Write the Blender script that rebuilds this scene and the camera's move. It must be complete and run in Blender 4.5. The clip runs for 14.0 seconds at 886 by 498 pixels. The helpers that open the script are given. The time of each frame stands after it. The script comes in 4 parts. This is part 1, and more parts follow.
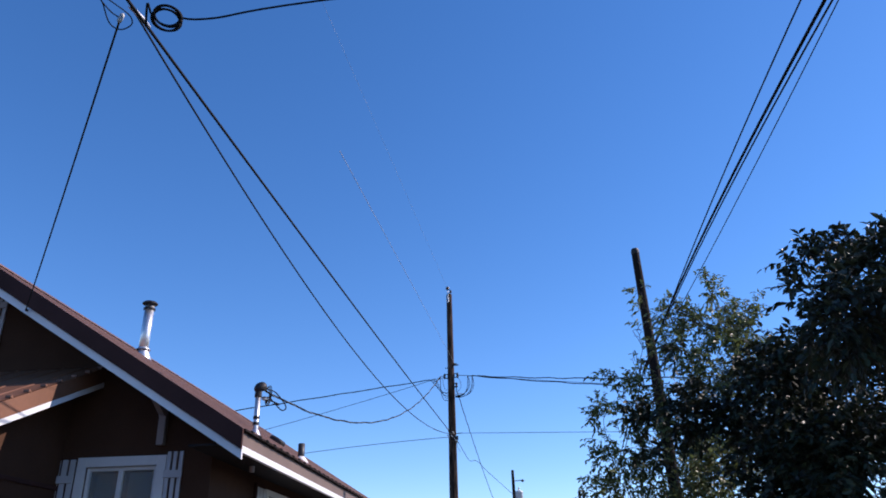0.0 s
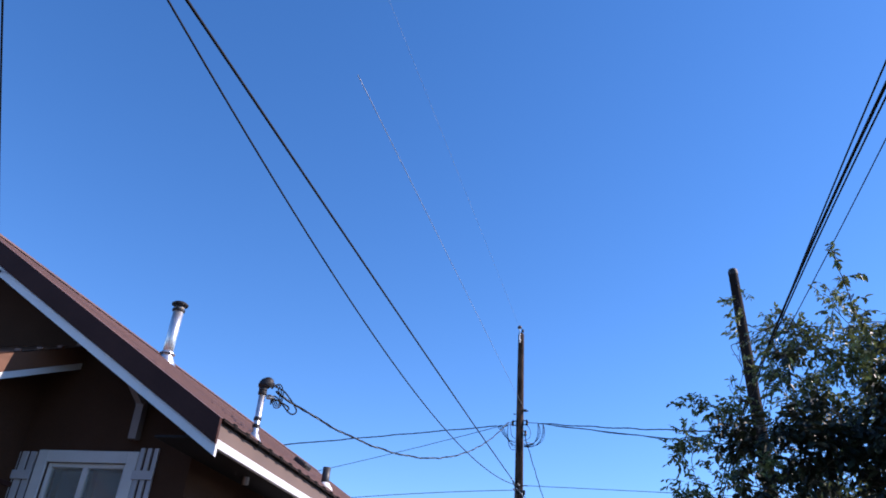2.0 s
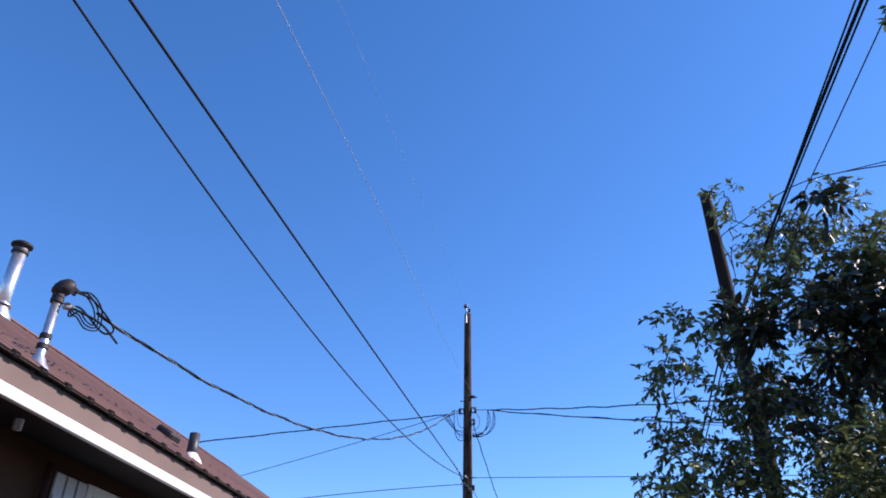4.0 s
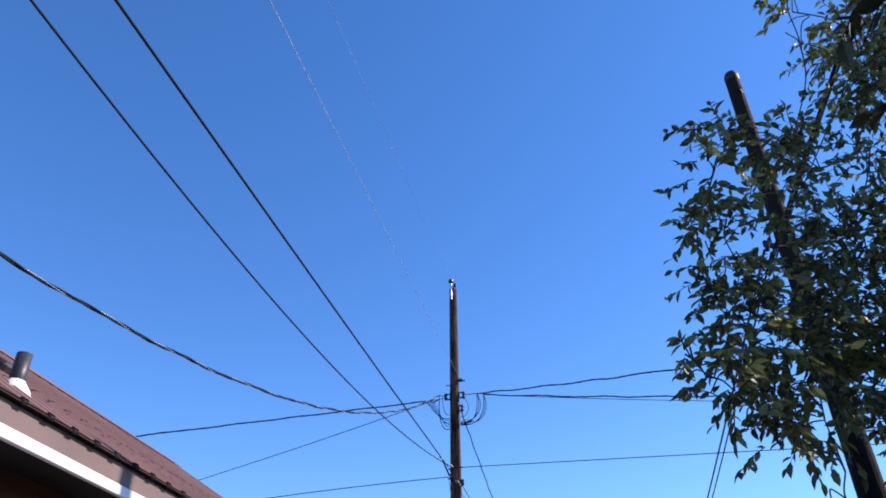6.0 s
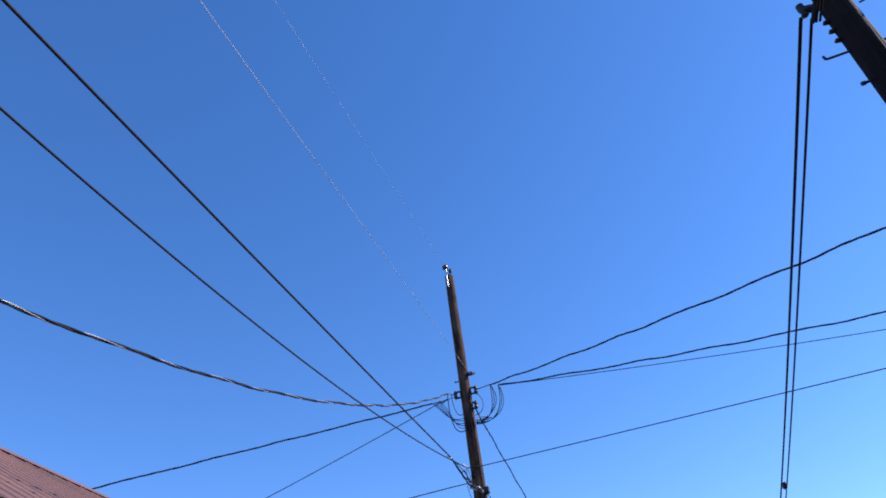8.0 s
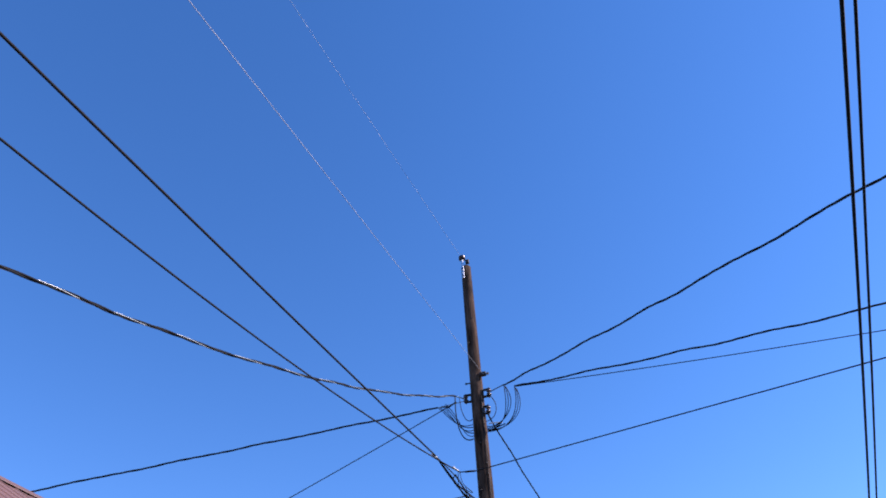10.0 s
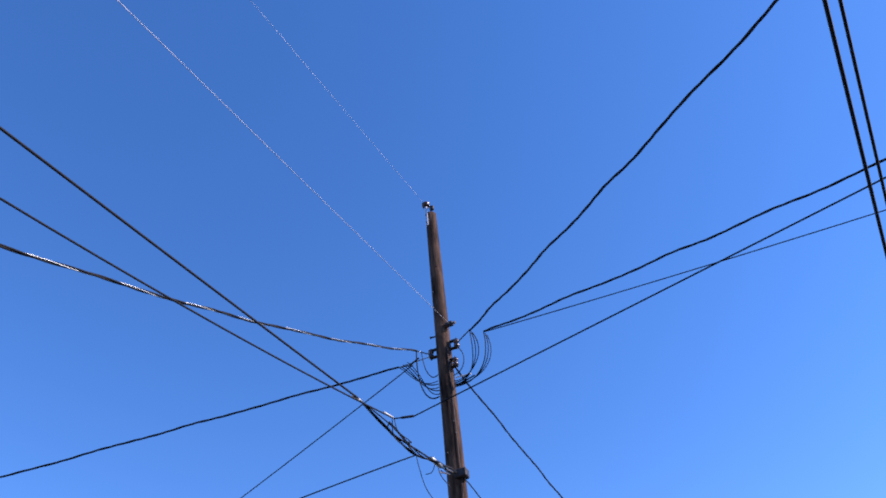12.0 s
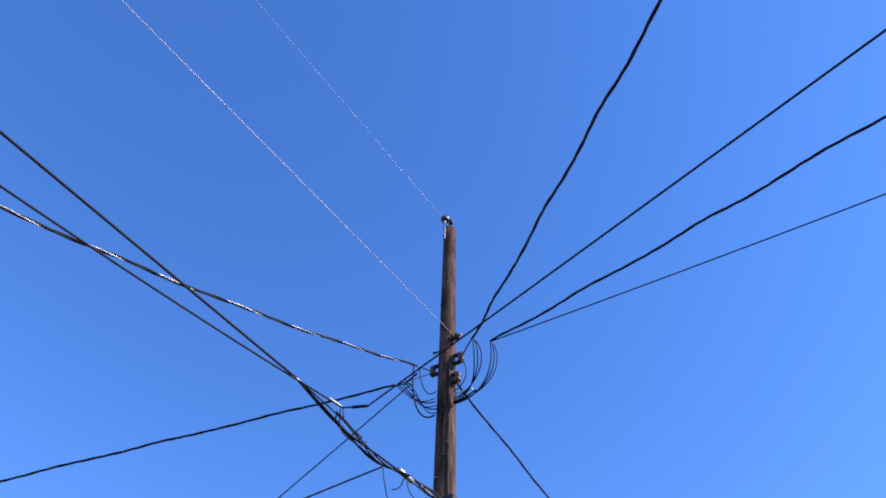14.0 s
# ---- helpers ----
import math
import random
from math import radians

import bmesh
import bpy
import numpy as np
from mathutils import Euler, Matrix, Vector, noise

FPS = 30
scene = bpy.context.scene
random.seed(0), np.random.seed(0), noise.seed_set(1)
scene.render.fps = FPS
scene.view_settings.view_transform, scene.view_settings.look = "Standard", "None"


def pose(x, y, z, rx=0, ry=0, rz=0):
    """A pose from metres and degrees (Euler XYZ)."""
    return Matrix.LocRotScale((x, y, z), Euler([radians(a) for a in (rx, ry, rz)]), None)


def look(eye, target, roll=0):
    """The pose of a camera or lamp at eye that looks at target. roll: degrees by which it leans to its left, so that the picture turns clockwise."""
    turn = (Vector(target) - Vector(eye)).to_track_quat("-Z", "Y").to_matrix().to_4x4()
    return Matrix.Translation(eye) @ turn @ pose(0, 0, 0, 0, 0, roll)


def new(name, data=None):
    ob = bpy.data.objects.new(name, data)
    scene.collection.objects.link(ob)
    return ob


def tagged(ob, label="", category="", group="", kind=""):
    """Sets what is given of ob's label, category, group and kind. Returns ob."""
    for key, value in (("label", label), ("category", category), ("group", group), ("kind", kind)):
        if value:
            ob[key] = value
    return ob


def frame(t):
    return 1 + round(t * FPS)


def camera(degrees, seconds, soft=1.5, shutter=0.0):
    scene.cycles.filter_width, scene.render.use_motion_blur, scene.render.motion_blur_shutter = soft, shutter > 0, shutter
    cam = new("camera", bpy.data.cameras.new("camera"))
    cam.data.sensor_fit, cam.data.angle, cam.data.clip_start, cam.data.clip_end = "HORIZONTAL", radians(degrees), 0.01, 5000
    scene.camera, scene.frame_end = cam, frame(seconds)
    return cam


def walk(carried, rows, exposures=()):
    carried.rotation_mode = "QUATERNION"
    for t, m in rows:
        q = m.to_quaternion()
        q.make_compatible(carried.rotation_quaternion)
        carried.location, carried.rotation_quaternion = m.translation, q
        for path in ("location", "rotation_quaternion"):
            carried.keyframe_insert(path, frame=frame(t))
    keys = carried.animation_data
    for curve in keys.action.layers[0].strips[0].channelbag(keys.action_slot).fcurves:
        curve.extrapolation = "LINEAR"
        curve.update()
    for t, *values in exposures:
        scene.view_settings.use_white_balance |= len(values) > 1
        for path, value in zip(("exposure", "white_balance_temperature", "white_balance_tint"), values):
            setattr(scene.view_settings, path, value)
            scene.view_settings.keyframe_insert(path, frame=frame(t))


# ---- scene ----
cam = camera(61.7, 14.0, soft=1.8)
PATH = [
    (0, 0.000, -0.170, 1.640, 114.80, 1.10, 0.93),
    (0.2, 0.052, -0.207, 1.612, 114.45, 0.07, -4.10),
    (0.3, 0.078, -0.226, 1.599, 113.50, -0.32, -0.18),
    (0.4, 0.104, -0.244, 1.585, 113.32, -0.73, 2.10),
    (0.5, 0.130, -0.263, 1.571, 113.75, -1.81, 3.05),
    (0.6, 0.152, -0.114, 1.562, 112.45, -0.36, 2.44),
    (0.7, 0.174, 0.036, 1.554, 111.41, 1.89, 1.82),
    (0.8, 0.196, 0.185, 1.545, 110.44, 3.31, 2.59),
    (0.9, 0.215, 0.282, 1.560, 110.22, 2.28, 1.83),
    (1, 0.234, 0.379, 1.575, 114.50, 0.58, 0.84),
    (1.2, 0.259, 0.605, 1.570, 118.05, -0.82, 1.27),
    (1.3, 0.271, 0.717, 1.567, 116.74, -1.42, 3.16),
    (1.5, 0.296, 0.943, 1.562, 117.27, -3.21, 1.96),
    (1.7, 0.304, 1.181, 1.562, 119.40, -3.06, 4.68),
    (1.8, 0.309, 1.301, 1.562, 117.39, -3.23, 5.86),
    (2, 0.317, 1.539, 1.562, 119.50, -3.78, 5.85),
    (2.2, 0.333, 1.762, 1.569, 119.13, -3.10, 5.20),
    (2.3, 0.340, 1.873, 1.573, 117.20, -2.42, 5.47),
    (2.5, 0.356, 2.096, 1.580, 119.90, -1.80, 2.36),
    (2.7, 0.382, 2.333, 1.581, 120.11, -1.70, 2.73),
    (4.8, 0.653, 4.823, 1.590, 121.36, -0.61, 3.37),
    (5, 0.679, 5.060, 1.591, 121.03, -0.39, 2.80),
    (5.2, 0.695, 5.311, 1.594, 121.49, 0.16, 1.57),
    (5.3, 0.704, 5.437, 1.595, 118.96, -0.04, 1.20),
    (5.5, 0.720, 5.688, 1.598, 118.97, -0.25, -0.97),
    (5.7, 0.743, 5.910, 1.599, 121.76, -0.05, 0.50),
    (5.8, 0.755, 6.021, 1.599, 121.30, 0.14, 3.10),
    (6, 0.778, 6.243, 1.600, 122.66, 0.35, 4.21),
    (6.2, 0.804, 6.485, 1.610, 121.98, 0.55, 1.51),
    (6.3, 0.817, 6.605, 1.614, 120.76, 0.71, 2.30),
    (6.5, 0.843, 6.847, 1.624, 122.15, 0.60, 0.86),
    (6.7, 0.883, 7.100, 1.617, 121.65, 1.09, 1.80),
    (6.8, 0.904, 7.227, 1.614, 120.21, 1.43, 2.65),
    (7, 0.944, 7.480, 1.607, 121.05, 1.91, 3.48),
    (7.2, 0.996, 7.727, 1.600, 122.79, 2.19, 2.32),
    (7.3, 1.021, 7.851, 1.597, 120.20, 2.84, 2.60),
    (7.5, 1.073, 8.098, 1.590, 122.88, 4.26, 2.17),
    (7.7, 1.122, 8.333, 1.587, 126.07, 3.30, 6.24),
    (7.8, 1.147, 8.451, 1.586, 126.07, 4.08, 9.33),
    (8, 1.196, 8.686, 1.583, 126.72, 6.52, 10.81),
    (8.2, 1.259, 8.917, 1.584, 128.12, 4.03, 8.41),
    (10.3, 1.920, 11.342, 1.593, 131.62, 2.97, 16.79),
    (10.5, 1.983, 11.573, 1.594, 129.37, 3.29, 17.36),
    (10.7, 2.068, 11.819, 1.592, 129.20, 4.23, 19.48),
    (10.8, 2.111, 11.943, 1.591, 129.58, 6.65, 22.88),
    (11, 2.196, 12.189, 1.589, 129.67, 6.83, 25.12),
    (11.2, 2.245, 12.419, 1.588, 131.10, 4.21, 22.90),
    (11.3, 2.269, 12.533, 1.588, 131.09, 1.25, 22.02),
    (11.5, 2.318, 12.763, 1.587, 131.46, 2.21, 20.12),
    (11.7, 2.371, 12.997, 1.595, 132.43, 1.80, 18.70),
    (11.8, 2.398, 13.115, 1.600, 133.14, 3.44, 19.95),
    (12, 2.451, 13.349, 1.608, 134.36, 4.47, 22.33),
    (12.2, 2.475, 13.567, 1.600, 135.73, 4.76, 22.19),
    (12.3, 2.486, 13.675, 1.596, 136.05, 3.69, 22.41),
    (12.5, 2.510, 13.893, 1.588, 135.70, 5.23, 23.09),
    (12.7, 2.540, 14.097, 1.593, 139.32, 3.23, 26.97),
    (12.8, 2.556, 14.200, 1.596, 140.35, 2.54, 29.66),
    (13, 2.586, 14.404, 1.601, 141.19, 3.57, 33.47),
    (13.2, 2.612, 14.584, 1.605, 143.06, 1.74, 30.86),
    (13.3, 2.624, 14.675, 1.608, 144.29, -1.08, 30.17),
    (13.5, 2.650, 14.855, 1.612, 145.39, -2.06, 29.90),
    (13.7, 2.683, 15.046, 1.616, 145.52, -2.61, 28.07),
    (13.8, 2.700, 15.142, 1.618, 144.62, -3.01, 28.48),
    (14, 2.733, 15.333, 1.622, 142.57, -1.12, 27.24),
]
walk(cam, [(t, pose(*p)) for t, *p in PATH], [(0.0, 0.42, 6320, 25), (1.0, 0.63, 6340, 25), (2.5, 0.72, 6340, 26), (7.0, 0.79, 6330, 27), (8.0, 0.73, 6300, 28), (10.5, 0.81, 6270, 31), (12.5, 0.89, 6270, 33), (14.0, 1.11, 6280, 35)])

# ---------------------------------------------------------------- sky and sun
SUN_AZ, SUN_EL = radians(79), radians(36)          # azimuth from +y towards +x
world = bpy.data.worlds.new("sky")
scene.world = world
world.use_nodes = True
wn = world.node_tree
sky = wn.nodes.new("ShaderNodeTexSky")
sky.sky_type = "NISHITA"
sky.sun_disc = False
sky.sun_elevation, sky.sun_rotation = SUN_EL, SUN_AZ
sky.altitude, sky.air_density, sky.dust_density, sky.ozone_density = 1500, 1.0, 0.25, 3.0
wn.nodes["Background"].inputs["Strength"].default_value = 0.15
clear = wn.nodes.new("ShaderNodeHueSaturation")          # deep blue of a dry, clear noon
clear.inputs["Saturation"].default_value = 1.245
wn.links.new(sky.outputs["Color"], clear.inputs["Color"])
wn.links.new(clear.outputs["Color"], wn.nodes["Background"].inputs["Color"])

sun_data = bpy.data.lights.new("sun", "SUN")
sun_data.energy, sun_data.angle, sun_data.color = 4.6, radians(0.53), (1.0, 0.92, 0.80)
sun = new("sun", sun_data)
sun_dir = Vector((math.sin(SUN_AZ) * math.cos(SUN_EL), math.cos(SUN_AZ) * math.cos(SUN_EL), math.sin(SUN_EL)))
sun.matrix_world = look(sun_dir * 60, (0, 0, 0))


# ---------------------------------------------------------------- materials
def material(name, colour, rough=0.7, metal=0.0, vary=0.25, grain=8.0, fine=60.0, bump=0.15, stretch=(1, 1, 1), stain=None, per_object=0.0,
             island=0.0, translucent=0.0, spec=0.5):
    """A surface with broad stains, fine grain and relief, in real-world size."""
    m = bpy.data.materials.new(name)
    m.use_nodes = True
    nt = m.node_tree
    n, l = nt.nodes, nt.links
    bsdf = n["Principled BSDF"]
    bsdf.inputs["Roughness"].default_value = rough
    bsdf.inputs["Metallic"].default_value = metal
    bsdf.inputs["Specular IOR Level"].default_value = spec
    tc = n.new("ShaderNodeTexCoord")
    mp = n.new("ShaderNodeMapping")
    mp.inputs["Scale"].default_value = stretch
    l.new(tc.outputs["Object"], mp.inputs["Vector"])
    broad, small = n.new("ShaderNodeTexNoise"), n.new("ShaderNodeTexNoise")
    broad.inputs["Scale"].default_value, broad.inputs["Detail"].default_value = grain, 5
    small.inputs["Scale"].default_value, small.inputs["Detail"].default_value = fine, 4
    for t in (broad, small):
        l.new(mp.outputs["Vector"], t.inputs["Vector"])
    ramp = n.new("ShaderNodeValToRGB")
    lo = tuple(c * (1 - vary) for c in (stain or colour))
    hi = tuple(min(1, c * (1 + vary)) for c in colour)
    ramp.color_ramp.elements[0].color, ramp.color_ramp.elements[1].color = (*lo, 1), (*hi, 1)
    ramp.color_ramp.elements[0].position, ramp.color_ramp.elements[1].position = 0.3, 0.7
    l.new(broad.outputs["Fac"], ramp.inputs["Fac"])
    mix = n.new("ShaderNodeMix")
    mix.data_type, mix.blend_type = "RGBA", "MULTIPLY"
    mix.inputs["Factor"].default_value = 1.0
    r2 = n.new("ShaderNodeMapRange")
    r2.inputs["From Min"].default_value, r2.inputs["From Max"].default_value = 0.25, 0.75
    r2.inputs["To Min"].default_value, r2.inputs["To Max"].default_value = 1 - vary * 0.7, 1 + vary * 0.4
    l.new(small.outputs["Fac"], r2.inputs["Value"])
    l.new(ramp.outputs["Color"], mix.inputs["A"])
    l.new(r2.outputs["Result"], mix.inputs["B"])
    out = mix.outputs["Result"]
    if per_object or island:
        src = n.new("ShaderNodeObjectInfo").outputs["Random"] if per_object else n.new("ShaderNodeNewGeometry").outputs["Random Per Island"]
        r3 = n.new("ShaderNodeMapRange")
        amount = per_object or island
        r3.inputs["To Min"].default_value, r3.inputs["To Max"].default_value = 1 - amount, 1 + amount
        l.new(src, r3.inputs["Value"])
        mx = n.new("ShaderNodeMix")
        mx.data_type, mx.blend_type = "RGBA", "MULTIPLY"
        mx.inputs["Factor"].default_value = 1.0
        l.new(out, mx.inputs["A"])
        l.new(r3.outputs["Result"], mx.inputs["B"])
        out = mx.outputs["Result"]
    l.new(out, bsdf.inputs["Base Color"])
    rr = n.new("ShaderNodeMapRange")
    rr.inputs["To Min"].default_value, rr.inputs["To Max"].default_value = max(0.03, rough - 0.12), min(1, rough + 0.12)
    l.new(small.outputs["Fac"], rr.inputs["Value"])
    l.new(rr.outputs["Result"], bsdf.inputs["Roughness"])
    if bump:
        b = n.new("ShaderNodeBump")
        b.inputs["Strength"].default_value, b.inputs["Distance"].default_value = bump, 0.01
        l.new(small.outputs["Fac"], b.inputs["Height"])
        l.new(b.outputs["Normal"], bsdf.inputs["Normal"])
    if translucent:
        tr = n.new("ShaderNodeBsdfTranslucent")
        l.new(out, tr.inputs["Color"])
        ms = n.new("ShaderNodeMixShader")
        ms.inputs["Fac"].default_value = translucent
        l.new(bsdf.outputs["BSDF"], ms.inputs[1])
        l.new(tr.outputs["BSDF"], ms.inputs[2])
        l.new(ms.outputs["Shader"], n["Material Output"].inputs["Surface"])
    return m


def pane_glass(name, tint):
    m = bpy.data.materials.new(name)
    m.use_nodes = True
    b = m.node_tree.nodes["Principled BSDF"]
    b.inputs["Base Color"].default_value = (*tint, 1)
    b.inputs["Roughness"].default_value = 0.04
    b.inputs["Transmission Weight"].default_value = 0.85
    b.inputs["IOR"].default_value = 1.45
    return m


POLE_WOOD = material("creosoted_wood", (0.074, 0.046, 0.032), 0.92, vary=0.60, grain=16, fine=95, bump=1.0, stretch=(1, 1, 0.16), stain=(0.020, 0.013, 0.010), spec=0.12)
# base darkened to put the tree's shade on the nearer pole into the colour
POLE_DIM = material("shade_dark_weathered_wood", (0.016, 0.011, 0.009), 0.9, vary=0.5, grain=9, fine=70, bump=0.8, stretch=(1, 1, 0.06), stain=(0.011, 0.008, 0.007), spec=0.15)
GALV = material("galvanised_steel", (0.62, 0.63, 0.64), 0.38, 0.9, vary=0.15, grain=18, fine=90, bump=0.05)
DULL_ALU = material("bare_aluminium_strand", (0.22, 0.24, 0.24), 0.42, 0.8, vary=0.12, grain=30, fine=120, bump=0.1)
GUY = material("dull_steel_strand", (0.30, 0.31, 0.32), 0.55, 0.4, vary=0.1, grain=30, fine=120, bump=0.05)
CABLE = material("black_cable_sheath", (0.006, 0.0066, 0.0078), 0.75, spec=0.18, vary=0.3, grain=3, fine=40, bump=0.05)
CABLE_GREY = material("weathered_grey_cable", (0.014, 0.016, 0.019), 0.72, spec=0.2, vary=0.3, grain=3, fine=40, bump=0.05)
IRON = material("dark_forged_iron", (0.035, 0.032, 0.032), 0.6, 0.5, vary=0.4, grain=25, fine=90, bump=0.2)
PORCELAIN = material("grey_porcelain", (0.22, 0.24, 0.25), 0.25, vary=0.1, grain=12, fine=60, bump=0.02)
SPOOL = material("dark_brown_glazed_spool", (0.05, 0.03, 0.025), 0.35, vary=0.2, grain=15, fine=60, bump=0.03)
TAPE = material("white_connector_plastic", (0.46, 0.48, 0.47), 0.5, vary=0.12, grain=20, fine=80, bump=0.05)
WALL = material("brown_painted_siding", (0.075, 0.038, 0.024), 0.88, spec=0.08, vary=0.14, grain=1.6, fine=45, bump=0.25)
TRIM_BROWN = material("dark_brown_trim_paint", (0.056, 0.024, 0.020), 0.75, spec=0.15, vary=0.18, grain=2.5, fine=50, bump=0.15)
FASCIA = material("taupe_fascia_paint", (0.140, 0.094, 0.074), 0.7, vary=0.12, grain=2.0, fine=50, bump=0.1)
BRACKET = material("pale_taupe_paint", (0.30, 0.25, 0.23), 0.7, vary=0.12, grain=2.0, fine=50, bump=0.1)
WHITE = material("white_trim_paint", (0.70, 0.70, 0.69), 0.5, vary=0.06, grain=3, fine=60, bump=0.06)
SHUTTER = material("white_shutter_paint", (0.50, 0.50, 0.52), 0.55, vary=0.08, grain=4, fine=60, bump=0.08)
ROOF = material("brown_ribbed_steel_roofing", (0.165, 0.086, 0.062), 0.55, vary=0.12, grain=0.9, fine=30, bump=0.05, stain=(0.14, 0.076, 0.058), per_object=0.05)
PORCH_ROOF = material("rust_brown_porch_roofing", (0.18, 0.078, 0.042), 0.55, vary=0.18, grain=1.5, fine=30, bump=0.08)
# near-black base puts the shade under the eaves into the colour
SOFFIT = material("shade_dark_soffit_boards", (0.016, 0.011, 0.010), 0.9, vary=0.2, grain=3, fine=40, bump=0.15)
DARK_ROOM = material("dim_room_interior", (0.10, 0.095, 0.09), 0.9, vary=0.15, grain=1.5, fine=20, bump=0.0)
CURTAIN = material("grey_net_curtain", (0.085, 0.085, 0.082), 0.9, vary=0.15, grain=6, fine=60, bump=0.1, stretch=(1, 1, 0.1))
GLASS = pane_glass("window_glass", (0.85, 0.9, 0.9))
EAVE_SHADE = material("black_eave_shade", (0.008, 0.008, 0.008), 0.95, vary=0.3, grain=20, fine=90, bump=0.1, spec=0.1)
RUBBER = material("black_vent_pipe", (0.03, 0.03, 0.033), 0.5, vary=0.3, grain=12, fine=60, bump=0.1)
LEAD = material("white_pipe_flashing", (0.72, 0.70, 0.68), 0.55, vary=0.15, grain=14, fine=60, bump=0.2)
BARK = material("grey_brown_bark", (0.058, 0.046, 0.037), 0.9, vary=0.4, grain=9, fine=50, bump=0.8, stretch=(1, 1, 0.3))
LEAF = material("green_leaf", (0.152, 0.182, 0.056), 0.42, vary=0.25, grain=5, fine=80, bump=0.0, island=0.65, translucent=0.20)
# darker copy of the leaf: the near tree's shaded side is in its colour
LEAF_SHADED = material("shade_dark_leaf", (0.028, 0.037, 0.015), 0.48, vary=0.25, grain=5, fine=80, bump=0.0, island=0.5, translucent=0.08, spec=0.4)
LEAF_FAR = material("distant_foliage", (0.065, 0.10, 0.035), 0.7, vary=0.35, grain=2, fine=20, bump=0.0, island=0.4, translucent=0.15)
GROUND = material("gravel_alley_ground", (0.050, 0.047, 0.041), 0.95, vary=0.35, grain=0.4, fine=25, bump=0.5, stain=(0.032, 0.036, 0.025))
GREY_ROOF = material("grey_shingle_roof", (0.20, 0.19, 0.19), 0.85, vary=0.2, grain=1.2, fine=18, bump=0.3)
DARK_ROOF = material("dark_brown_shingle_roof", (0.045, 0.036, 0.033), 0.9, vary=0.25, grain=1.2, fine=18, bump=0.3)
PALE_WALL = material("pale_grey_siding", (0.50, 0.50, 0.48), 0.75, vary=0.1, grain=1.2, fine=30, bump=0.1)
BAY_SHADE = material("garage_bay_shade", (0.05, 0.05, 0.052), 0.6, vary=0.2, grain=1.2, fine=30, bump=0.1)
TANK = material("pale_grey_transformer_tank", (0.58, 0.60, 0.60), 0.45, vary=0.1, grain=5, fine=50, bump=0.05)


# ---------------------------------------------------------------- building helpers
def mesh_of(name, bm, mat, smooth=False):
    bmesh.ops.recalc_face_normals(bm, faces=bm.faces)
    me = bpy.data.meshes.new(name)
    bm.to_mesh(me)
    bm.free()
    me.materials.append(mat)
    if smooth:
        me.polygons.foreach_set("use_smooth", [True] * len(me.polygons))
    return me


def part(name, bm, mat, parent, label="", smooth=False):
    ob = new(name, mesh_of(name, bm, mat, smooth))
    ob.parent = parent
    if label:
        tagged(ob, label)
    return ob


def thing(name, where=(0, 0, 0), turn=0.0):
    ob = new(name)
    ob.matrix_world = pose(*where, 0, 0, turn)
    return ob


def box(bm, x0, x1, y0, y1, z0, z1, bevel=0.0, m=None):
    made = bmesh.ops.create_cube(bm, size=1)["verts"]
    for v in made:
        v.co = Vector((x0 + (v.co.x + 0.5) * (x1 - x0), y0 + (v.co.y + 0.5) * (y1 - y0), z0 + (v.co.z + 0.5) * (z1 - z0)))
        if m is not None:
            v.co = m @ v.co
    if bevel:
        edges = list({e for v in made for e in v.link_edges})
        bmesh.ops.bevel(bm, geom=edges, offset=bevel, segments=1, affect="EDGES")
    return bm


def boxed(x0, x1, y0, y1, z0, z1, bevel=0.004):
    return box(bmesh.new(), x0, x1, y0, y1, z0, z1, bevel)


def prism(bm, outline, a, b):
    """Extrudes an outline of (x, z) points from y = a to y = b."""
    front = [bm.verts.new((x, a, z)) for x, z in outline]
    back = [bm.verts.new((x, b, z)) for x, z in outline]
    bm.faces.new(front)
    bm.faces.new(back[::-1])
    n = len(outline)
    for i in range(n):
        bm.faces.new((front[i], back[i], back[(i + 1) % n], front[(i + 1) % n]))
    return bm


def tube(bm, pts, radii, sides=8, cap=True):
    """A round bar along points; radii: one number or one for each point."""
    pts = [Vector(p) for p in pts]
    if not hasattr(radii, "__len__"):
        radii = [radii] * len(pts)
    rings, up = [], None
    for i, p in enumerate(pts):
        d = (pts[min(i + 1, len(pts) - 1)] - pts[max(i - 1, 0)]).normalized()
        if up is None:
            up = d.orthogonal().normalized()
        up = (up - d * up.dot(d)).normalized()
        side = d.cross(up)
        rings.append([bm.verts.new(p + (up * math.cos(a) + side * math.sin(a)) * radii[i]) for a in (2 * math.pi * k / sides for k in range(sides))])
    for a, b in zip(rings, rings[1:]):
        for k in range(sides):
            bm.faces.new((a[k], a[(k + 1) % sides], b[(k + 1) % sides], b[k]))
    if cap:
        bm.faces.new(rings[0][::-1])
        bm.faces.new(rings[-1])
    return bm


def tubed(pts, radii, sides=8):
    return tube(bmesh.new(), pts, radii, sides)


def lathe(bm, profile, centre=(0, 0, 0), sides=16):
    """Turns (radius, height) pairs round a vertical axis."""
    c = Vector(centre)
    rings = [[bm.verts.new(c + Vector((r * math.cos(a), r * math.sin(a), h))) for a in (2 * math.pi * k / sides for k in range(sides))] for r, h in profile]
    for a, b in zip(rings, rings[1:]):
        for k in range(sides):
            bm.faces.new((a[k], a[(k + 1) % sides], b[(k + 1) % sides], b[k]))
    bm.faces.new(rings[0][::-1])
    bm.faces.new(rings[-1])
    return bm


